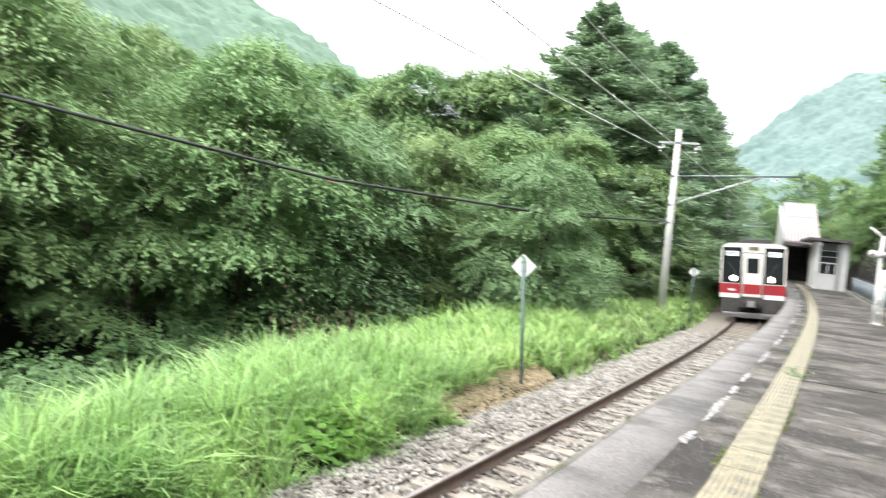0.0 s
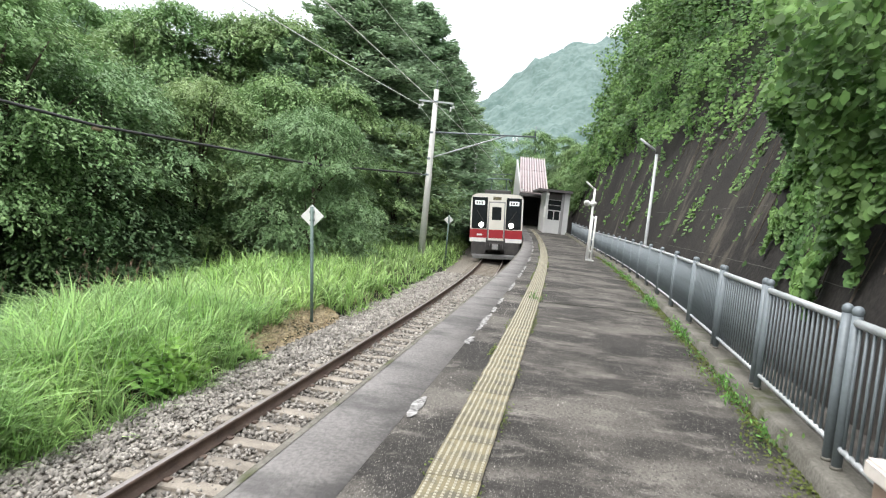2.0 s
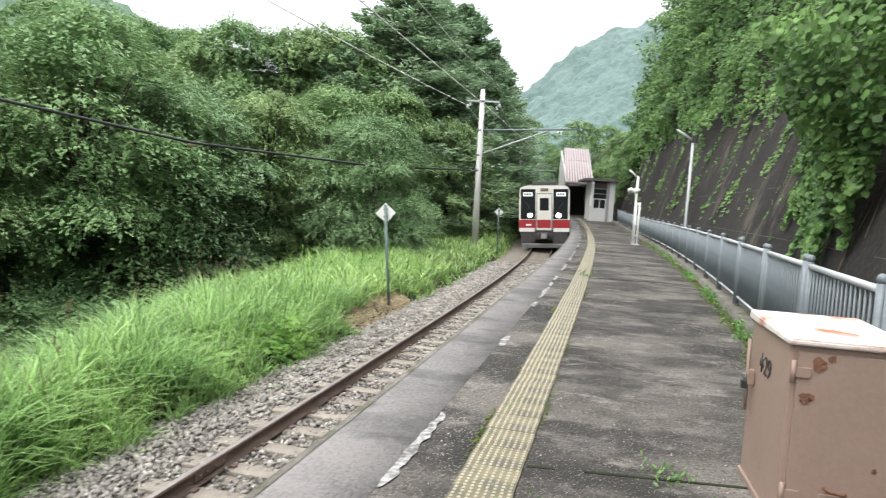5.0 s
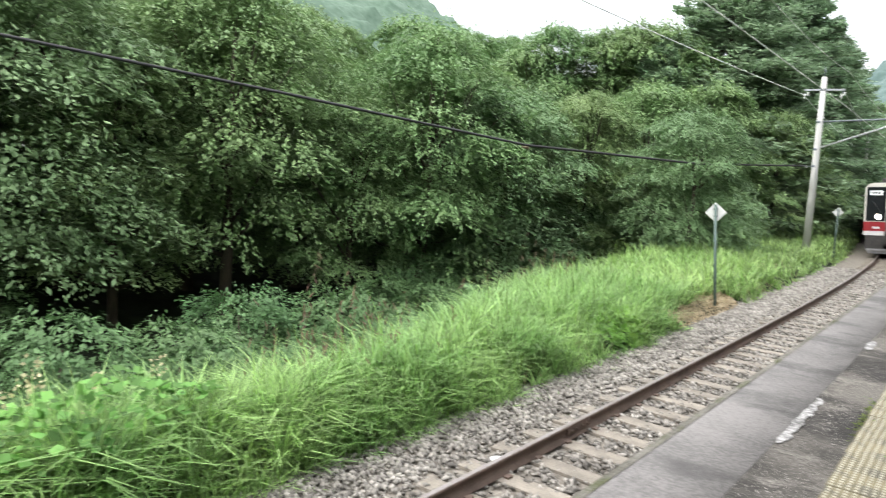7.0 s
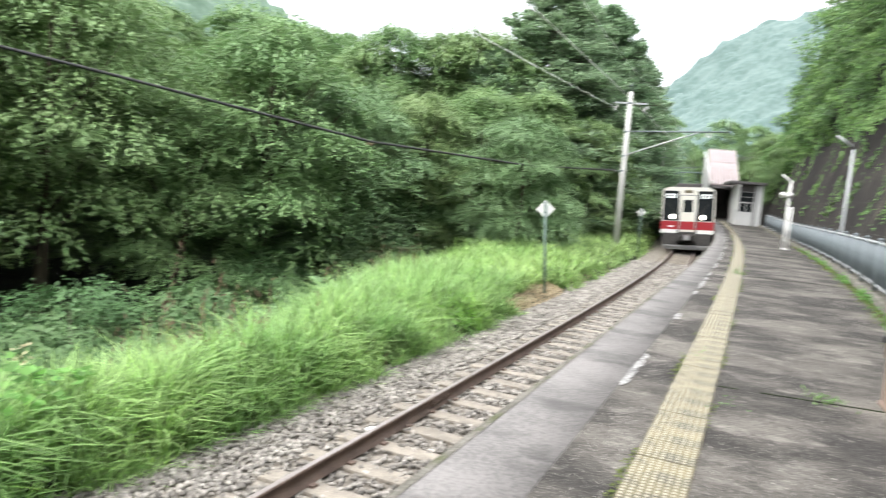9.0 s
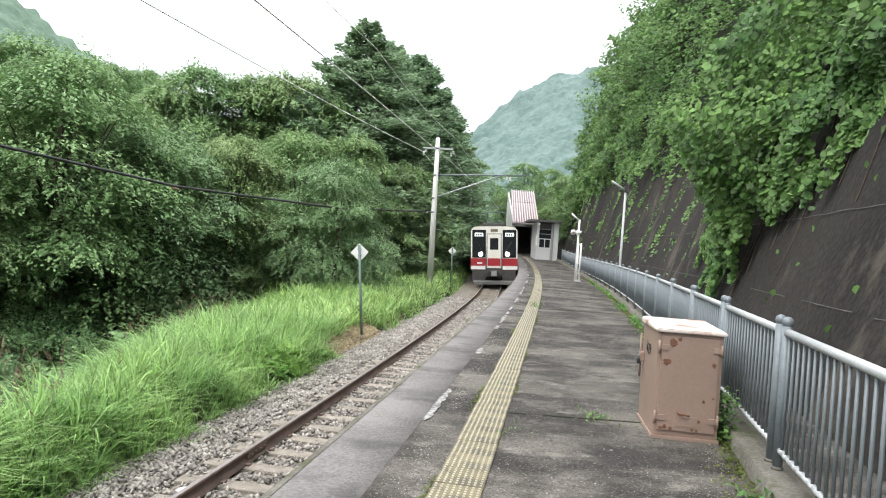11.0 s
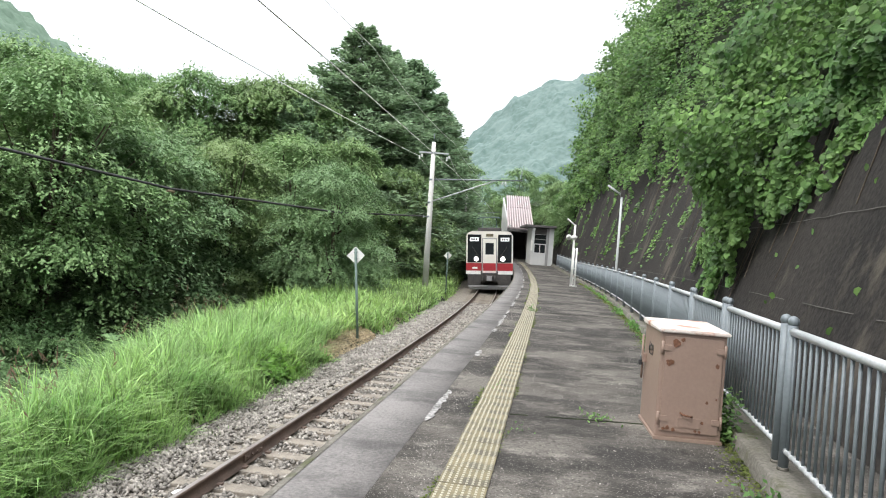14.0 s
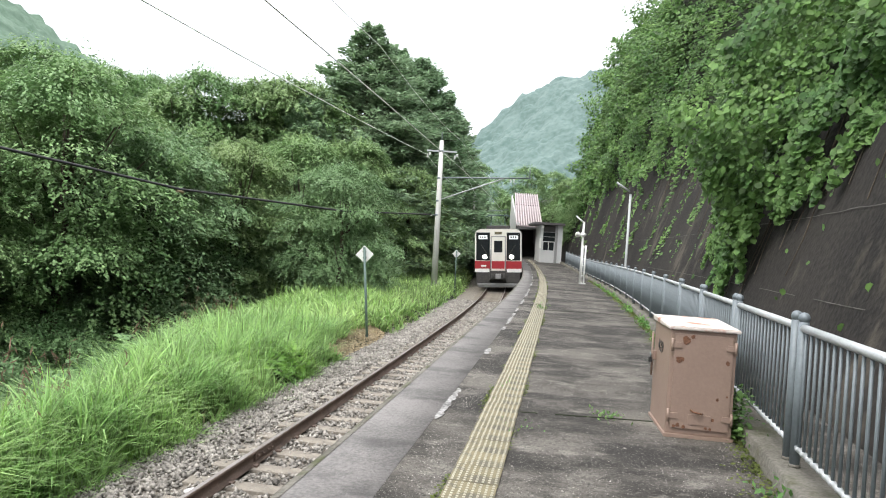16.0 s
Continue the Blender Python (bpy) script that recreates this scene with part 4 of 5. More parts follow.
tagged(new("flower_stalks", leaf_mesh("flower_stalks", c, rand_dirs(r, n), rand_dirs(r, n), 0.05, 0.04, M_flower)), "pale yellow flower stalks above the creeper", "flowers", kind="stuff")

# grassy weeds along the kerb foot
r = np.random.RandomState(91)
n = 3400
yy = 6.5 + 26 * r.uniform(size=n) ** 1.1
grow = np.array([noise.noise((a * 0.55, 3.0, 2)) + 0.5 * noise.noise((a * 2.3, 1.0, 2)) for a in yy])
ok = grow > r.uniform(-0.15, 0.35, n)
yy, grow = yy[ok], grow[ok]
n = len(yy)
c = np.stack([kerb(yy) - 0.02 - np.abs(r.normal(0, 0.09, n)), yy, rise(yy) + 0.02 + np.abs(r.normal(0, 0.05, n)) * (1 + grow)], 1)
tagged(new("kerb_weeds", leaf_mesh("kerb_weeds", c, rand_dirs(r, n) + (0, 0, 0.6), np.array([0, 0, 1.0]) + r.normal(0, 0.5, (n, 3)), 0.065, 0.020, M_creeper)), "yellow-green grass and weeds along the kerb foot", "weeds", kind="stuff")
# a taller weed between the cabinet and the kerb
n = 420
zz_ = r.uniform(0, 1, n)
c = np.stack([2.345 + r.normal(0, 0.035, n), 4.95 + r.normal(0.1, 0.14, n), 0.04 + 0.40 * zz_ ** 1.4], 1)
tagged(new("tall_weed", leaf_mesh("tall_weed", c, rand_dirs(r, n) * (1, 1, 0.4) + (0, -0.2, 0.1), np.array([-0.2, -0.3, 1.0]) + r.normal(0, 0.35, (n, 3)), 0.044, 0.027, M_vine, shape=6)), "leafy green weed between the cabinet and the kerb", "weed", kind="stuff")

# weeds growing at the kerb and from a joint in the asphalt
for (x, y), nn_, s in (((2.02, 3.55), 60, 0.075), ((2.42, 4.75), 90, 0.07), ((2.50, 5.3), 90, 0.07), ((1.42, 5.45), 60, 0.05), ((2.62, 6.2), 60, 0.06), ((3.0, 8.6), 50, 0.06), ((3.6, 11.9), 60, 0.06), ((2.05, 15.8), 70, 0.06), ((4.4, 17.0), 60, 0.07), ((0.66, 4.9), 24, 0.035), ((0.62, 6.4), 24, 0.035)):
    r = np.random.RandomState(int(x * 100 + y * 10))
    c = np.stack([r.normal(x, 0.07, nn_), r.normal(y, 0.12, nn_), float(rise(y)) + np.abs(r.normal(0.03, 0.06 if s > 0.055 else 0.015, nn_))], 1)
    tagged(new("kerb_weed", leaf_mesh("kerb_weed", c, rand_dirs(r, nn_) + (0, 0, 0.4), np.array([0, 0, 1.0]) + r.normal(0, 0.4, (nn_, 3)), s * 0.75, s * 0.36, M_vine)), "small green weed growing from the platform", "weed", kind="stuff")

# ---------------------------------------------------------------- fence
PANEL = 2.03
fence = thing("fence_panel", "grey galvanised steel railing panel with upright bars", "fence", group="fence panels along the platform")


def post_mesh():
    bm = tb([(0, 0, 0), (0, 0, 0.925)], 0.031, 10)
    ball(bm, (0, 0, 0.95), 0.037, 10)
    return bm


for x in (0.085, PANEL - 0.085):
    p = part("post", post_mesh(), M_galv, fence)
    p.location = (x, 0, 0)
    part("collar", tb([(0, 0, -0.002), (0, 0, 0.02)], 0.036, 10), M_kerb, p)
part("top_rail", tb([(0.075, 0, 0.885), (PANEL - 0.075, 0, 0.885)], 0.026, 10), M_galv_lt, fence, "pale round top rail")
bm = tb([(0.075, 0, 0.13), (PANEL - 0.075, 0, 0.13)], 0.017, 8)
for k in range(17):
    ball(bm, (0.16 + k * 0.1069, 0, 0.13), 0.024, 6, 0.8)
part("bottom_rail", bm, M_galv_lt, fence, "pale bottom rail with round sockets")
bar = tb([(0, 0, 0.13), (0, 0, 0.885)], 0.0105, 6)
first = part("bar", bar, M_galv, fence)
first.location = (0.16, 0, 0)
for k in range(1, 17):
    part("bar", first.data, None, fence).location = (0.16 + k * 0.1069, 0, 0)


def fence_at(y):
    return Vector((float(kerb(y)) + 0.12, y, float(rise(y)) + 0.125))


y, joints = 4.04, []
while y > -7:
    y -= 1.98
while y < 50.5:
    joints.append(y)
    s = float(kerb(y + 1) - kerb(y))
    y += PANEL / math.hypot(1, s)
poses = []
for a, b in zip(joints, joints[1:]):
    p, q = fence_at(a), fence_at(b)
    poses.append(Matrix.Translation(p) @ Matrix.Rotation(math.atan2(q.y - p.y, q.x - p.x), 4, "Z"))
fence.matrix_world = poses[0]
for m in poses[1:]:
    copy_thing(fence, m)

# ---------------------------------------------------------------- steel cabinet on the platform
cab = thing("relay_cabinet", "salmon-pink steel trackside cabinet with chipped rusty paint", "cabinet", pose(1.775, 4.985, 0.012, 0, 0, -6.2))
W, DP, HT = 0.50, 0.69, 0.835
part("plinth", bx(-0.012, W + 0.012, -0.02, DP + 0.012, -0.012, 0.014, bevel=0.004), M_pink, cab, "thin chipped plinth")
part("body", bx(0, W, 0, DP, 0.014, HT, bevel=0.012), M_pink, cab)
bm = bmesh.new()
vs = [bm.verts.new(p) for p in ((-0.02, -0.035, HT), (W + 0.02, -0.035, HT), (W + 0.02, DP + 0.02, HT), (-0.02, DP + 0.02, HT), (-0.02, -0.035, HT + 0.028), (W + 0.02, -0.035, HT + 0.028), (W + 0.02, DP + 0.02, HT + 0.05), (-0.02, DP + 0.02, HT + 0.05))]
for q in ((0, 1, 2, 3), (4, 5, 6, 7), (0, 1, 5, 4), (1, 2, 6, 5), (2, 3, 7, 6), (3, 0, 4, 7)):
    bm.faces.new([vs[k] for k in q])
bmesh.ops.bevel(bm, geom=bm.edges[:], offset=0.008, segments=2, affect="EDGES")
part("lid", bm, M_pinktop, cab, "lid with orange rust patches, sky reflection in its pale colour")
door = part("door", bx(0.03, W - 0.03, -0.016, 0.0, 0.06, HT - 0.03, bevel=0.006), M_pink, cab)
for z in (0.16, 0.715):
    for x in (0.012, W - 0.012):
        h = part("hinge", tb([(x, -0.022, z - 0.05), (x, -0.022, z + 0.05)], 0.011, 8), M_pink, cab)
        s = 1 if x < 0.2 else -1
        part("hinge_leaf", box(bmesh.new(), min(x, x + s * 0.07), max(x, x + s * 0.07), -0.026, -0.014, z - 0.022, z + 0.022, bevel=0.003), M_pink, h)
part("handle_plate", bx(0.165, 0.335, -0.022, -0.012, 0.10, 0.18, bevel=0.003), M_pink, door)
part("handle", tb([(0.18, -0.02, 0.215), (0.195, -0.045, 0.205), (0.255, -0.045, 0.195), (0.27, -0.02, 0.19)], 0.008, 6), M_rust, door, "small rusty handle")
lock = part("latch", bx(-0.035, 0.0, 0.56, 0.61, 0.50, 0.58, bevel=0.008), M_pink, cab)
part("latch_bar", tb([(-0.03, 0.585, 0.36), (-0.035, 0.585, 0.74)], 0.009, 6), M_pink, cab)
part("padlock", bx(-0.062, -0.03, 0.565, 0.605, 0.475, 0.52, bevel=0.008), M_black, cab, "black padlock")
part("padlock_shackle", tb([(-0.046, 0.57, 0.515), (-0.046, 0.572, 0.55), (-0.046, 0.598, 0.55), (-0.046, 0.60, 0.515)], 0.005, 6), M_galv, cab)
rr = random.Random(12)
for cx, cz, sz_ in ((0.115, 0.755, 0.036), (0.165, 0.785, 0.019), (0.07, 0.60, 0.030), (0.095, 0.605, 0.020), (0.435, 0.60, 0.019), (0.445, 0.34, 0.008), (0.375, 0.31, 0.013), (0.09, 0.088, 0.020), (0.135, 0.078, 0.016), (0.06, 0.080, 0.014), (0.335, 0.078, 0.012), (0.35, 0.15, 0.015), (0.30, 0.08, 0.012)):
    bm = bmesh.new()
    ring = [bm.verts.new((cx + sz_ * rr.uniform(0.6, 1.15) * math.cos(k * math.pi / 6), -0.0195, cz + sz_ * rr.uniform(0.6, 1.15) * math.sin(k * math.pi / 6))) for k in range(12)]
    bm.faces.new(ring)
    r2 = bmesh.ops.extrude_face_region(bm, geom=bm.faces[:])
    for g in r2["geom"]:
        if isinstance(g, bmesh.types.BMVert):
            g.co.y += 0.004
    part("rust_patch", bm, M_rust, cab)
# painted number and sign on the side
curve = bpy.data.curves.new("number", "FONT")
curve.body, curve.size, curve.extrude = "29", 0.135, 0.001
tmp = bpy.data.objects.new("number_source", curve)
scene.collection.objects.link(tmp)
bpy.context.view_layer.update()
num = bpy.data.meshes.new_from_object(tmp.evaluated_get(bpy.context.evaluated_depsgraph_get()))
bpy.data.objects.remove(tmp)
num.materials.clear()
num.materials.append(M_black)
np_ = part("number", num, None, cab, "faded black painted number")
np_.matrix_local = Matrix.Translation((-0.004, 0.40, 0.60)) @ Euler((radians(90), 0, radians(-90))).to_matrix().to_4x4()
for (a0, b0), (a1, b1) in (((0.445, 0.60), (0.445, 0.70)), ((0.468, 0.625), (0.476, 0.665)), ((0.424, 0.672), (0.416, 0.625))):
    part("painted_stroke", tb([(-0.001, a0, b0), (-0.001, a1, b1)], 0.005, 4), M_black, cab)

# ---------------------------------------------------------------- diamond signs on posts


def diamond_sign(x, y, z0, z1, lean, size, label):
    t = thing("diamond_sign", label, "sign", pose(x, y, z0, 0, lean, 0), group="diamond signs beside the track")
    h = z1 - z0
    part("post", tb([(0, 0, -0.2), (0, 0, h - 0.05)], 0.036, 8), M_greenpost, t, "grey-green steel post")
    bm = bx(-size / 2, size / 2, 0.036, 0.048, -size / 2, size / 2, bevel=0.004)
    bmesh.ops.transform(bm, matrix=Matrix.Translation((0, 0, h - size * 0.707)) @ Matrix.Rotation(radians(45), 4, "Y"), verts=bm.verts)
    part("board", bm, M_white, t, "white diamond board")
    for k in (-0.09, 0.09):
        part("bracket", bx(-0.05, 0.05, -0.03, 0.037, h - size * 0.707 + k - 0.012, h - size * 0.707 + k + 0.012), M_greenpost, t)
    return t


diamond_sign(-2.38, 18.45, -1.5, 1.22, -5.4, 0.36, "white diamond sign on a leaning grey-green post")
diamond_sign(-0.16, 38.3, -1.3, 1.12, -1.0, 0.34, "small white diamond sign on a thin post")

# ---------------------------------------------------------------- catenary poles and wires


def insulator(parent, p, d=0.11, n=4):
    bm = bmesh.new()
    for k in range(n):
        r = bmesh.ops.create_cone(bm, cap_ends=True, segments=10, radius1=0.065, radius2=0.03, depth=0.035, matrix=Matrix.Translation((p[0], p[1], p[2] - k * d / 2)))
    return part("insulator", bm, M_ins, parent, "white porcelain insulator")


cp = thing("catenary_pole", "tall pale concrete railway pole with crossarm and bracket", "pole", pose(-1.29, 36.45, 0))
part("shaft", tb([(0, 0, -1.5), (-0.04, 0, 3.0), (-0.09, 0, 7.0)], [0.175, 0.145, 0.11], 16), M_pole, cp)
part("lightning_rod", tb([(-0.09, 0, 6.9), (-0.1, 0, 7.45)], 0.022, 6), M_galv, cp)
part("crossarm", bx(-0.86, 0.78, -0.05, 0.05, 6.38, 6.46), M_galv_lt, cp)
for k in (-0.78, 0.70):
    hang_ = part("hanger", tb([(k, 0, 6.38), (k, 0, 6.22)], 0.02, 6), M_galv, cp)
    insulator(cp, (k - 0.03, 0, 6.22))
    insulator(cp, (k + 0.09, 0, 6.30), n=3)
part("bracket_arm", tb([(-0.1, 0, 4.98), (4.85, 0, 5.26)], 0.04, 8), M_galv, cp)
part("bracket_strut", tb([(-0.08, 0, 3.75), (2.4, 0, 4.75), (3.4, 0, 5.15)], 0.035, 8), M_galv_lt, cp)
part("end_fitting", tb([(4.8, 0, 5.2), (4.8, 0, 5.75)], 0.025, 6), M_galv, cp)
insulator(cp, (3.95, 0, 5.12), n=4)
insulator(cp, (3.78, 0, 5.10), n=3)
part("cable_bracket", tb([(-0.05, 0, 2.95), (-0.42, 0, 2.92)], 0.022, 6), M_galv, cp)
insulator(cp, (-0.42, 0, 2.95), n=2)
for k in (3.72, 4.96, 6.42, 2.95):
    part("band", tb([(-0.05 - k * 0.005, 0, k - 0.05), (-0.05 - k * 0.005, 0, k + 0.05)], 0.168 - k * 0.0075, 14), M_galv, cp)

for x, y, zt, r in ((0.9, 58.0, 5.9, 0.15), (0.55, 60.5, 4.6, 0.1), (-0.4, 78.0, 8.0, 0.14)):
    fp = thing("catenary_pole", "distant concrete railway pole with short crossarms", "pole", pose(x, y, 0), group="distant poles")
    part("shaft", tb([(0, 0, -1.2), (0, 0, zt)], [r, r * 0.7], 10), M_pole, fp)
    part("crossarm", bx(-0.6, 0.6, -0.04, 0.04, zt - 0.7, zt - 0.62), M_galv, fp)
    part("bracket_arm", tb([(0, 0, zt - 1.6), (3.0, 0, zt - 1.2)], 0.03, 6), M_galv, fp)
    insulator(fp, (-0.5, 0, zt - 0.72), n=3)
    insulator(fp, (0.5, 0, zt - 0.72), n=3)


def wire(name, pts, r, material, label, sag=0.0, steps=14):
    pts = [Vector(p) for p in pts]
    out = []
    for a, b in zip(pts, pts[1:]):
        for k in range(steps):
            t = k / steps
            p = a.lerp(b, t)
            p.z -= sag * 4 * t * (1 - t)
            out.append(p)
    out.append(pts[-1])
    return tagged(part(name, tb(out, r, 6), material), label, "cable")


wire("overhead_cable", [(-1.72, 36.4, 2.95), (-5.0, 28.7, 2.52), (-9.3, 21.65, 2.62), (-12.01, 17.23, 3.12), (-13.6, 14.6, 3.42), (-17.0, 9.07, 4.0), (-20.5, 3.4, 4.75), (-26, -6, 6.2)], 0.046, M_black, "black communication cable slung from the pole", 0.0)
knot = part("cable_clamp", tb([(-9.36, 21.55, 2.55), (-9.22, 21.78, 2.53)], 0.05, 6), M_dry)
tagged(knot, "small clamp hanging on the black cable", "cable clamp")
wire("feeder_wire", [(-2.15, 36.4, 6.2), (-7.6, 13.2, 6.35), (-13.5, -12, 7.0)], 0.016, M_wire, "pale feeder wire strung between poles", 0.10)
wire("feeder_wire", [(-2.15, 36.6, 6.2), (0.3, 58, 5.2)], 0.012, M_wire, "pale feeder wire strung between poles", 0.1)
wire("feeder_wire", [(-0.5, 36.6, 6.3), (1.4, 58, 5.2)], 0.012, M_wire, "pale feeder wire strung between poles", 0.1)
cw = [(float(edge(y)) + TRACK, float(y), RAIL_Z + 4.85 + float(rise(y))) for y in (-12, 2, 10, 19, 28, 36.5, 45, 56, 68, 80)]
wire("contact_wire", cw, 0.008, M_wire, "thin contact wire above the track", 0.0, 4)
wire("messenger_wire", [(p[0], p[1], p[2] + 0.75) for p in cw], 0.005, M_wire, "thin messenger wire above the contact wire", 0.12, 4)

# ---------------------------------------------------------------- lamp post, loudspeaker post, white frame
lp = thing("platform_lamp", "slim grey lamp post with a short tube lamp", "lamp post", pose(5.5, 22.1, 0.0))
part("pole", tb([(0, 0, -1.5), (0.02, 0, 3.5)], [0.045, 0.038], 10), M_galv_lt, lp)
part("junction_box", bx(-0.02, 0.10, -0.05, 0.05, 3.44, 3.66, bevel=0.01), M_dark, lp)
arm = part("lamp_arm", tb([(0.0, 0, 3.52), (-0.46, 0.0, 3.80)], 0.032, 8), M_galv_lt, lp, "white tube lamp housing")
lp2 = thing("speaker_post", "white post with lamp arm and loudspeaker horns", "lamp post", pose(5.72, 31.6, 0.02))
part("pole", tb([(0, 0, -0.1), (0.02, 0, 2.85)], 0.05, 8), M_white, lp2)
part("lamp_arm", tb([(0.02, 0, 2.8), (-0.36, 0, 3.1)], 0.04, 6), M_white, lp2)
for d in (-1, 1):
    bm = bmesh.new()
    bmesh.ops.create_cone(bm, cap_ends=True, segments=12, radius1=0.13, radius2=0.04, depth=0.26, matrix=Matrix.Translation((-0.12 + 0.16 * d, -0.12, 2.25)) @ Matrix.Rotation(radians(70 * d), 4, "Y") @ Matrix.Rotation(radians(70), 4, "X"))
    part("speaker_horn", bm, M_white, lp2)
fr = thing("platform_sign", "white double-post sign frame seen on edge", "sign", pose(5.62, 30.4, 0.03, 0, 0, -62))
for k in (-0.1, 0.1):
    part("post", tb([(k, 0, -0.03), (k, 0, 1.72)], 0.038, 8), M_white, fr)
    part("foot", bx(k - 0.06, k + 0.06, -0.08, 0.08, -0.03, 0.02), M_white, fr)
for z in (0.35, 0.8, 1.65):
    part("rung", tb([(-0.1, 0, z), (0.1, 0, z)], 0.025, 6), M_white, fr)

# ---------------------------------------------------------------- covered stair and waiting booth
ZB = float(rise(53))
booth = thing("waiting_booth", "small pale waiting booth with flat dark roof", "booth", pose(0, 0, 0))
part("back_wall", bx(6.3, 7.8, 56.9, 57.0, ZB, ZB + 2.95), M_booth, booth)
part("side_wall", bx(7.80, 7.92, 53.0, 56.9, ZB - 0.3, ZB + 2.95), M_booth, booth)
part("side_wall", bx(6.24, 6.34, 53.0, 56.9, ZB - 0.3, ZB + 2.95), M_booth, booth)
part("front_wall", bx(7.54, 7.80, 53.0, 53.12, ZB - 0.3, ZB + 2.95), M_booth, booth, "white front panel")
part("corner_post", bx(6.20, 6.40, 52.94, 53.1, ZB - 0.3, ZB + 2.9, bevel=0.01), M_booth, booth)
part("corner_post", bx(7.34, 7.54, 52.94, 53.1, ZB - 0.3, ZB + 2.9, bevel=0.01), M_grey, booth)
part("header", bx(6.40, 7.34, 53.02, 53.1, ZB + 2.42, ZB + 2.9), M_inside, booth)
part("door", bx(6.40, 7.34, 53.02, 53.07, ZB - 0.05, ZB + 0.93, bevel=0.005), M_booth, booth, "pale grey door panel")
pane = part("window", bx(6.40, 7.34, 53.05, 53.07, ZB + 0.95, ZB + 2.40), M_glass, booth)
for x in (6.43, 6.87, 7.31):
    part("frame_bar", bx(x - 0.025, x + 0.025, 53.0, 53.05, ZB + 0.92, ZB + 1.65), M_booth, pane)
for z in (0.95, 1.64):
    part("frame_bar", bx(6.40, 7.34, 53.0, 53.05, ZB + z - 0.025, ZB + z + 0.025), M_booth, pane)
for z in (1.66, 2.03, 2.40):
    part("transom_bar", bx(6.40, 7.34, 53.03, 53.06, ZB + z - 0.02, ZB + z + 0.02), M_grey, pane)
part("roof", bx(5.62, 8.02, 52.6, 57.4, ZB + 2.95, ZB + 3.13, bevel=0.02), M_roofdark, booth)
part("lamp", bx(6.25, 6.40, 52.7, 52.9, ZB + 2.7, ZB + 2.86), M_white, booth)
part("notice_board", bx(6.14, 6.28, 52.9, 52.94, ZB + 1.1, ZB + 1.9), M_white, booth)

ZS = float(rise(62))
st = thing("covered_stair", "covered stair with a steep corrugated pink-grey roof", "stair building")
def gable(x0, x1, y0, y1, zt0, zt1):
    """A side wall whose top follows the roof."""
    bm = bmesh.new()
    lo = [bm.verts.new((x, y, z)) for x in (x0, x1) for y, z in ((y0, ZS - 0.6), (y1, ZS - 0.6), (y1, zt1), (y0, zt0))]
    bm.faces.new(lo[:4]), bm.faces.new(lo[4:])
    for k in range(4):
        bm.faces.new((lo[k], lo[(k + 1) % 4], lo[4 + (k + 1) % 4], lo[4 + k]))
    return bm


part("side_wall", gable(4.84, 4.96, 60.0, 69.5, ZS + 2.7, ZS + 6.1), M_booth, st, "pale side wall")
part("side_wall", gable(6.95, 7.07, 62.0, 69.5, ZS + 3.3, ZS + 6.0), M_roofsheet, st)
# Panel closes the opening, its dark colour standing for the shade inside.
part("back_wall", bx(5.0, 7.2, 66.0, 66.2, ZS - 0.6, ZS + 5.0), M_inside, st, "dark panel giving the shade inside the stair opening")
part("corner_post", bx(4.86, 5.08, 59.9, 60.1, ZS - 0.6, ZS + 3.0), M_booth, st)
nx = 40
v, f = [], []
for i in range(nx + 1):
    x = 4.75 + (7.1 - 4.75) * i / nx
    xf = x + 0.42
    b = 0.05 * math.cos(i * math.pi / 2 + 0.4)
    v += [(x, 59.8, ZS + 2.72 + b), (xf, 69.8, ZS + 6.35 + b), (xf, 69.8, ZS + 6.27 + b), (x, 59.8, ZS + 2.64 + b)]
for i in range(nx):
    for k in range(4):
        f.append((4 * i + k, 4 * i + (k + 1) % 4, 4 * i + 4 + (k + 1) % 4, 4 * i + 4 + k))
part("roof", fast_mesh("roof", v, f, M_roofsheet), None, st, "corrugated sheet roof with pale ribs")
slope = math.degrees(math.atan2(3.63, 10.0))
for i in range(11):
    rb_ = part("roof_rib", bx(-0.05, 0.05, 0, 10.64, 0.0, 0.05), M_rib, st)
    rb_.matrix_world = pose(4.82 + i * 0.222, 59.8, ZS + 2.77, slope, 0, -2.4)
part("fascia", bx(4.75, 7.15, 59.7, 59.8, ZS + 2.45, ZS + 2.68), M_roofdark, st)
part("canopy", bx(4.9, 6.6, 57.4, 59.8, ZS + 2.38, ZS + 2.52), M_roofdark, st)
for k in range(8):
    part("step", bx(5.0, 7.2, 63.0 + k * 0.3, 63.3 + k * 0.3, ZS - 0.1, ZS + 0.17 * (k + 1)), M_inside, st)

# ---------------------------------------------------------------- train
tr = thing("train", "cream and red electric train with lit headlamps", "train", pose(2.43, 40.4, RAIL_Z + float(rise(40.4)) + 0.02, 0, -3.6, -2.9))
HW, LN = 1.40, 18.0


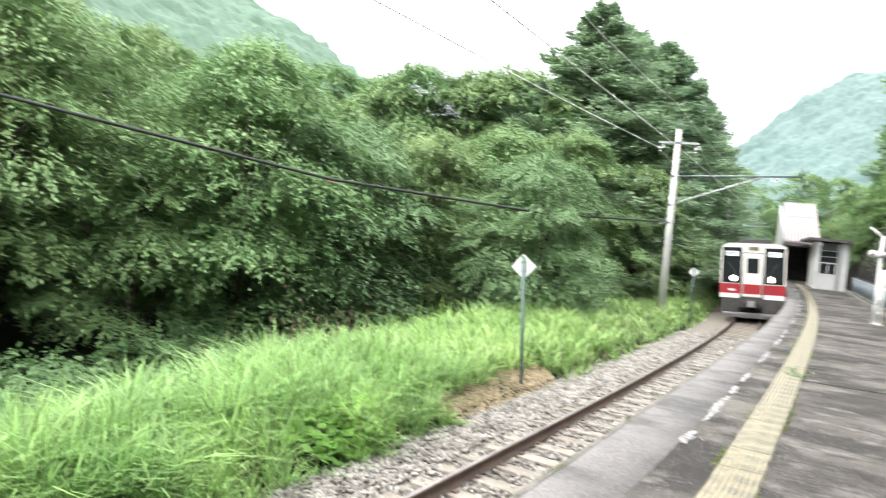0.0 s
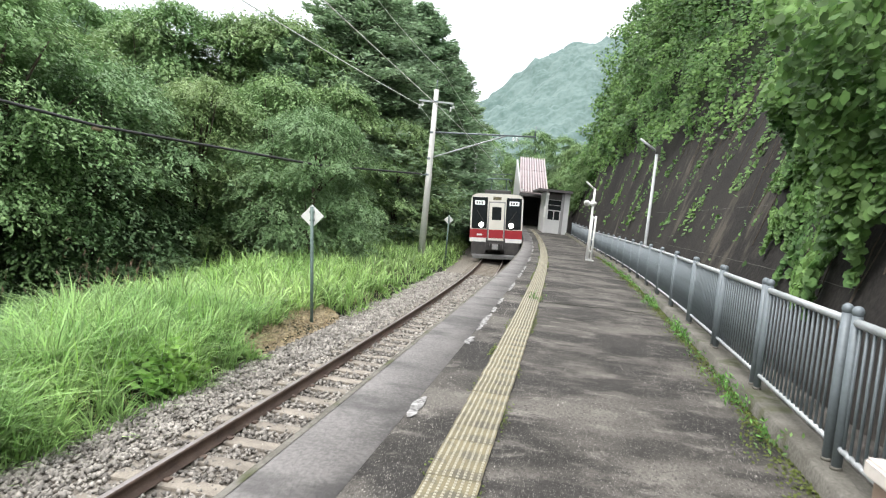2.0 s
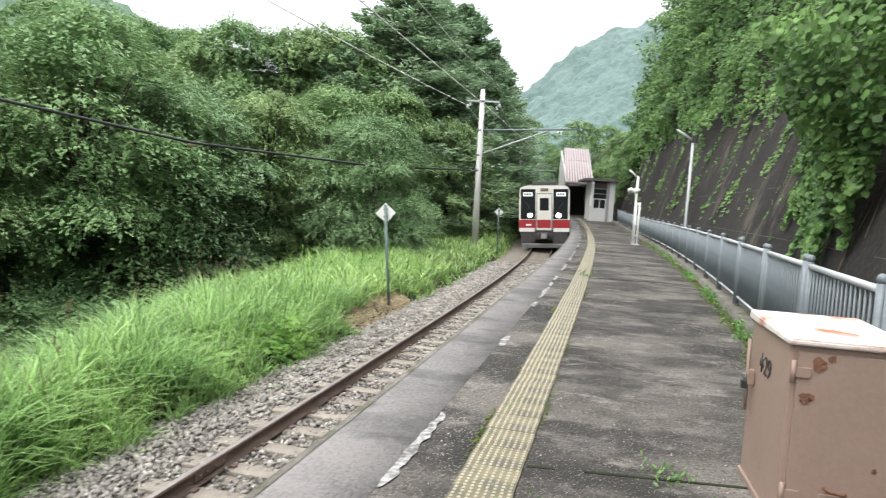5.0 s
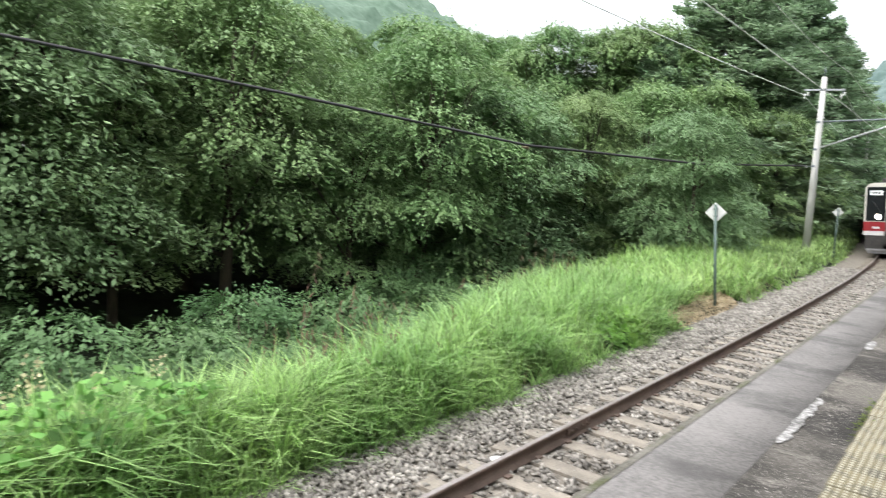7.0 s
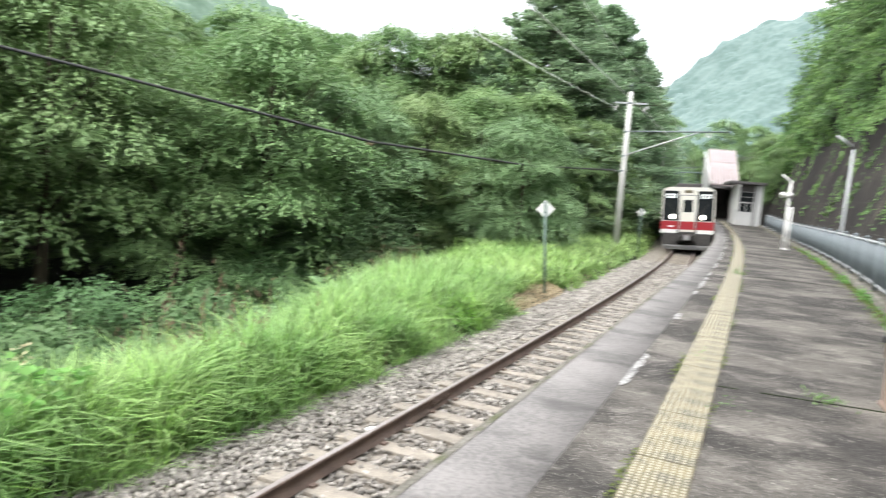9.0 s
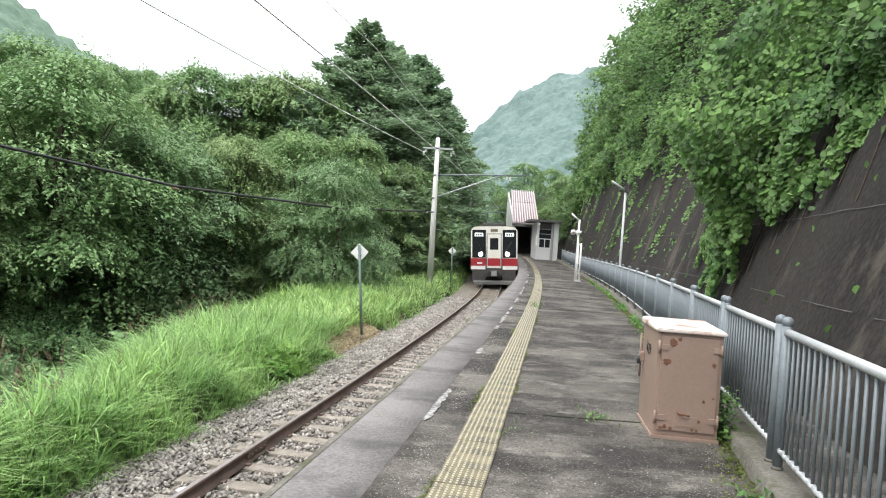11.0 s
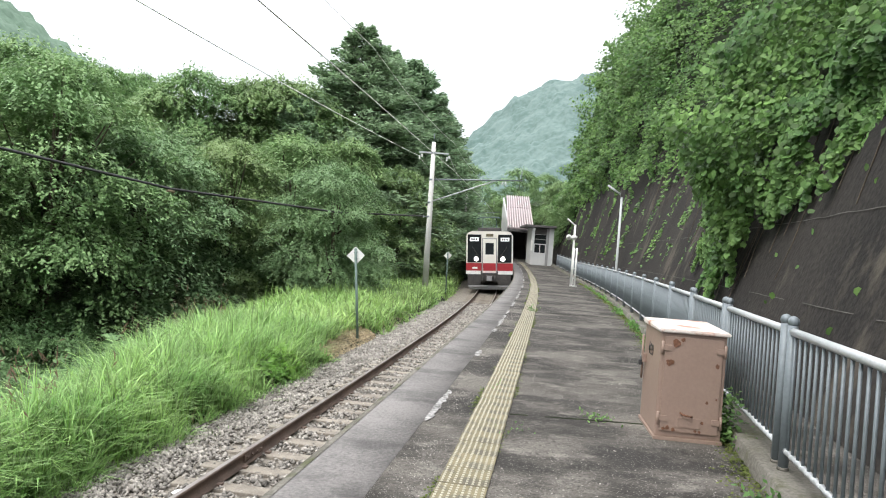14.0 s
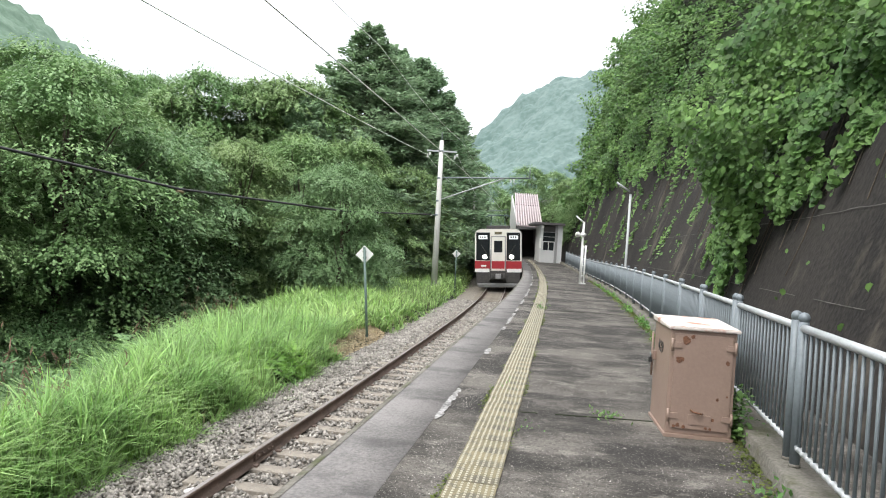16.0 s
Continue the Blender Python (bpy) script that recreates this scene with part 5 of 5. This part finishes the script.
def section(z0, z1, w0=HW, top=False, n=6, y0=0.0, y1=LN):
    """A length of car body; the top one has rounded shoulders."""
    pts = [(-w0, z0), (w0, z0)]
    if top:
        r = 0.42
        pts += [(w0 - r + r * math.cos(a), z1 - r * 0.75 + r * 0.75 * math.sin(a)) for a in np.linspace(0, math.pi / 2, n)]
        pts += [(-w0 + r - r * math.sin(a), z1 - r * 0.75 + r * 0.75 * math.cos(a)) for a in np.linspace(0, math.pi / 2, n)]
    else:
        pts += [(w0, z1), (-w0, z1)]
    bm = bmesh.new()
    a = [bm.verts.new((x, y0, z)) for x, z in pts]
    b = [bm.verts.new((x, y1, z)) for x, z in pts]
    bm.faces.new(a), bm.faces.new(b[::-1])
    for i in range(len(pts)):
        j = (i + 1) % len(pts)
        bm.faces.new((a[i], a[j], b[j], b[i]))
    return bm


body = part("body", section(1.70, 3.62, top=True), M_cream, tr, "cream upper body")
part("red_band", section(1.24, 1.698, HW + 0.004), M_red, tr, "dark red waist band")
part("lower_band", section(1.03, 1.238), M_white, tr, "white lower band")
# Flat dark panel on the front stands in for a shaded recess.
part("recess_shade_panel", bx(-0.52, 0.52, -0.012, 0.05, 0.60, 1.232), M_dark, tr, "flat dark panel for the shaded recess behind the coupler")
part("bottom_bar", bx(-1.25, 1.25, -0.07, 0.02, 0.26, 0.36, bevel=0.015), M_grey, tr, "grey bar under the front")
part("roof", section(3.50, 3.655, 1.0, y0=0.6), M_grey, tr, "grey roof")
part("underframe", bx(-1.15, 1.15, 0.6, LN - 0.5, 0.35, 1.03), M_dark, tr)
for s in (-1, 1):
    win = part("windscreen", bx(min(s * 0.50, s * 1.32), max(s * 0.50, s * 1.32), -0.016, 0.02, 1.74, 3.42, bevel=0.008), M_glass, tr, "black windscreen panel")
    part("destination_blind", bx(s * 0.92 - 0.26, s * 0.92 + 0.26, -0.022, -0.016, 3.02, 3.24), M_blind, win, "lit destination blind with unreadable writing")
    for k in (-0.15, -0.02, 0.12):
        part("writing", bx(s * 0.92 + k - 0.045, s * 0.92 + k + 0.045, -0.026, -0.022, 3.07, 3.19), M_dark, win)
    part("wiper", tb([(s * 0.62, -0.03, 2.05), (s * 1.05, -0.03, 2.7)], 0.012, 5), M_dark, win)
    bm = tb([(s * 0.80, -0.055, 1.95), (s * 0.80, -0.028, 1.95)], 0.13, 16)
    part("headlamp", bm, M_head, tr, "lit round headlamp")
    part("headlamp_rim", tb([(s * 0.80, -0.045, 1.95), (s * 0.80, -0.028, 1.95)], 0.155, 16), M_galv, tr)
    part("marker_lamp", bx(s * 1.10 - 0.07, s * 1.10 + 0.07, -0.045, -0.028, 1.86, 2.02, bevel=0.006), M_glass, tr)
    part("corner_step", bx(min(s * 0.52, s * 1.3), max(s * 0.52, s * 1.3), -0.02, 0.5, 0.30, 1.02, bevel=0.02), M_dark, tr)
    part("skirt_plate", bx(min(s * 0.62, s * 1.02), max(s * 0.62, s * 1.02), -0.05, -0.02, 0.40, 0.78, bevel=0.01), M_dark, tr)
    part("grab_rail", tb([(s * 0.46, -0.04, 1.3), (s * 0.46, -0.04, 2.4)], 0.012, 5), M_galv, tr)
    for k in range(4):
        y = 2.4 + k * 4.2
        part("side_window", bx(s * 1.402 - 0.01, s * 1.402 + 0.01, y, y + 2.2, 2.05, 2.95), M_glass, tr)
    for y in (1.8, 3.9, 14.0, 16.1):
        part("wheel", tb([(s * 0.50, y, 0.40), (s * 0.62, y, 0.40)], 0.40, 18), M_dark, tr)
gd = part("gangway_door", bx(-0.40, 0.40, -0.03, 0.02, 1.12, 3.14, bevel=0.02), M_cream, tr, "cream front door")
part("door_window", bx(-0.25, 0.25, -0.036, -0.03, 2.22, 2.92, bevel=0.003), M_glass, gd)
part("door_red", bx(-0.385, 0.385, -0.036, -0.03, 1.24, 1.70), M_red, gd)
part("door_frame", bx(-0.45, 0.45, -0.014, 0.0, 1.10, 3.2, bevel=0.004), M_grey, tr)
part("front_mark", bx(-0.22, 0.22, -0.02, -0.004, 3.30, 3.46), M_tactile, tr, "yellow emblem panel")
part("number_bar", bx(-1.02, -0.72, -0.012, -0.0055, 1.36, 1.46), M_white, tr)
cpl = part("coupler", bx(-0.22, 0.22, -0.45, 0.3, 0.62, 0.98, bevel=0.05), M_dark, tr)
part("coupler_head", bx(-0.16, 0.16, -0.62, -0.45, 0.66, 0.94, bevel=0.04), M_grey, cpl)
for x in (-0.38, -0.3, 0.3, 0.38):
    part("brake_hose", tb([(x, -0.05, 0.95), (x * 1.05, -0.22, 0.75), (x, -0.18, 0.5)], 0.025, 6), M_dark, tr)
part("plough", bx(-1.2, 1.2, 0.0, 0.3, 0.12, 0.34, bevel=0.03), M_grey, tr)
part("roof_unit", bx(-0.75, 0.75, 2.0, 5.6, 3.64, 3.90, bevel=0.08), M_dark, tr)
pg = part("pantograph", tb([(-0.55, 7.0, 3.75), (-0.5, 8.0, 4.3), (-0.45, 7.2, 4.78)], 0.045, 6), M_greenpost, tr)
part("pantograph_arm", tb([(0.55, 7.0, 3.75), (0.5, 8.0, 4.3), (0.45, 7.2, 4.78)], 0.045, 6), M_greenpost, pg)
part("pantograph_head", tb([(-0.85, 7.2, 4.68), (-0.6, 7.2, 4.80), (0.6, 7.2, 4.80), (0.85, 7.2, 4.68)], 0.05, 6), M_greenpost, pg)

# ---------------------------------------------------------------- tactile paving, tile by tile
bm = bx(-0.1475, 0.1475, -0.1475, 0.1475, -0.02, 0.012)
bm.faces.ensure_lookup_table()
for i in range(8):
    for j in range(8):
        cx, cy = -0.1475 + 0.0369 * (i + 0.5), -0.1475 + 0.0369 * (j + 0.5)
        lo = [bm.verts.new((cx + a * 0.0080, cy + b * 0.0080, 0.0122)) for a, b in ((-1, -1), (1, -1), (1, 1), (-1, 1))]
        hi = [bm.verts.new((cx + a * 0.0052, cy + b * 0.0052, 0.0165)) for a, b in ((-1, -1), (1, -1), (1, 1), (-1, 1))]
        bm.faces.new(hi).material_index = 1
        for k in range(4):
            bm.faces.new((lo[k], lo[(k + 1) % 4], hi[(k + 1) % 4], hi[k])).material_index = 1
tile = bpy.data.meshes.new("tactile_tile")
bm.to_mesh(tile)
bm.free()
tile.materials.append(M_tactile), tile.materials.append(M_dome)
strip_ob = thing("tactile_strip", "worn yellow tactile paving strip with raised dots", "tactile paving", kind="structure")
y = -4.0
while y < 56:
    t = new("tactile_tile", tile)
    t.parent = strip_ob
    t.matrix_basis = pose(float(edge(y)) + 0.94 + rt.uniform(-0.003, 0.003), y, float(rise(y)) + rt.uniform(-0.002, 0.003), 0, 0, -heading(y) + rt.uniform(-0.5, 0.5))
    y += 0.3 * math.cos(radians(heading(y)))

# ---------------------------------------------------------------- loose grit on the platform
rq = np.random.RandomState(77)
n = 15000
gy_ = 0.8 + 17 * rq.uniform(size=n) ** 1.3
go = np.where(rq.uniform(size=n) < 0.30, 0.62 + rq.normal(0, 0.09, n), np.where(rq.uniform(size=n) < 0.25, 2.75 - np.abs(rq.normal(0, 0.16, n)), rq.uniform(1.12, 2.8, n)))
patch = np.array([noise.noise((a * 1.6, b * 1.1, 3)) for a, b in zip(go, gy_)])
ok = (patch > rq.uniform(-0.45, 0.35, n)) & (go > 0.47) & ((go < 0.78) | (go > 1.1))
gy_, go = gy_[ok], go[ok]
gs = rq.uniform(0.0020, 0.0046, len(go)) * np.where(rq.uniform(size=len(go)) < 0.04, 2.0, 1.0)
ga = rq.uniform(0, 6.28, len(go))
v, f = [], []
for y_, o_, s_, a_ in zip(gy_, go, gs, ga):
    x_, z_ = float(edge(y_)) + o_, float(rise(y_)) + 0.001
    k = len(v)
    v += [(x_ + s_ * math.cos(a_ + q), y_ + s_ * 1.2 * math.sin(a_ + q), z_) for q in (0, 1.7, 3.3, 4.8)] + [(x_ + s_ * 0.2, y_, z_ + s_ * 0.9)]
    f += [(k, k + 1, k + 4), (k + 1, k + 2, k + 4), (k + 2, k + 3, k + 4), (k + 3, k, k + 4)]
tagged(new("loose_grit", fast_mesh("loose_grit", v, f, M_grit)), "pale loose grit scattered over the worn asphalt", "grit", kind="stuff")
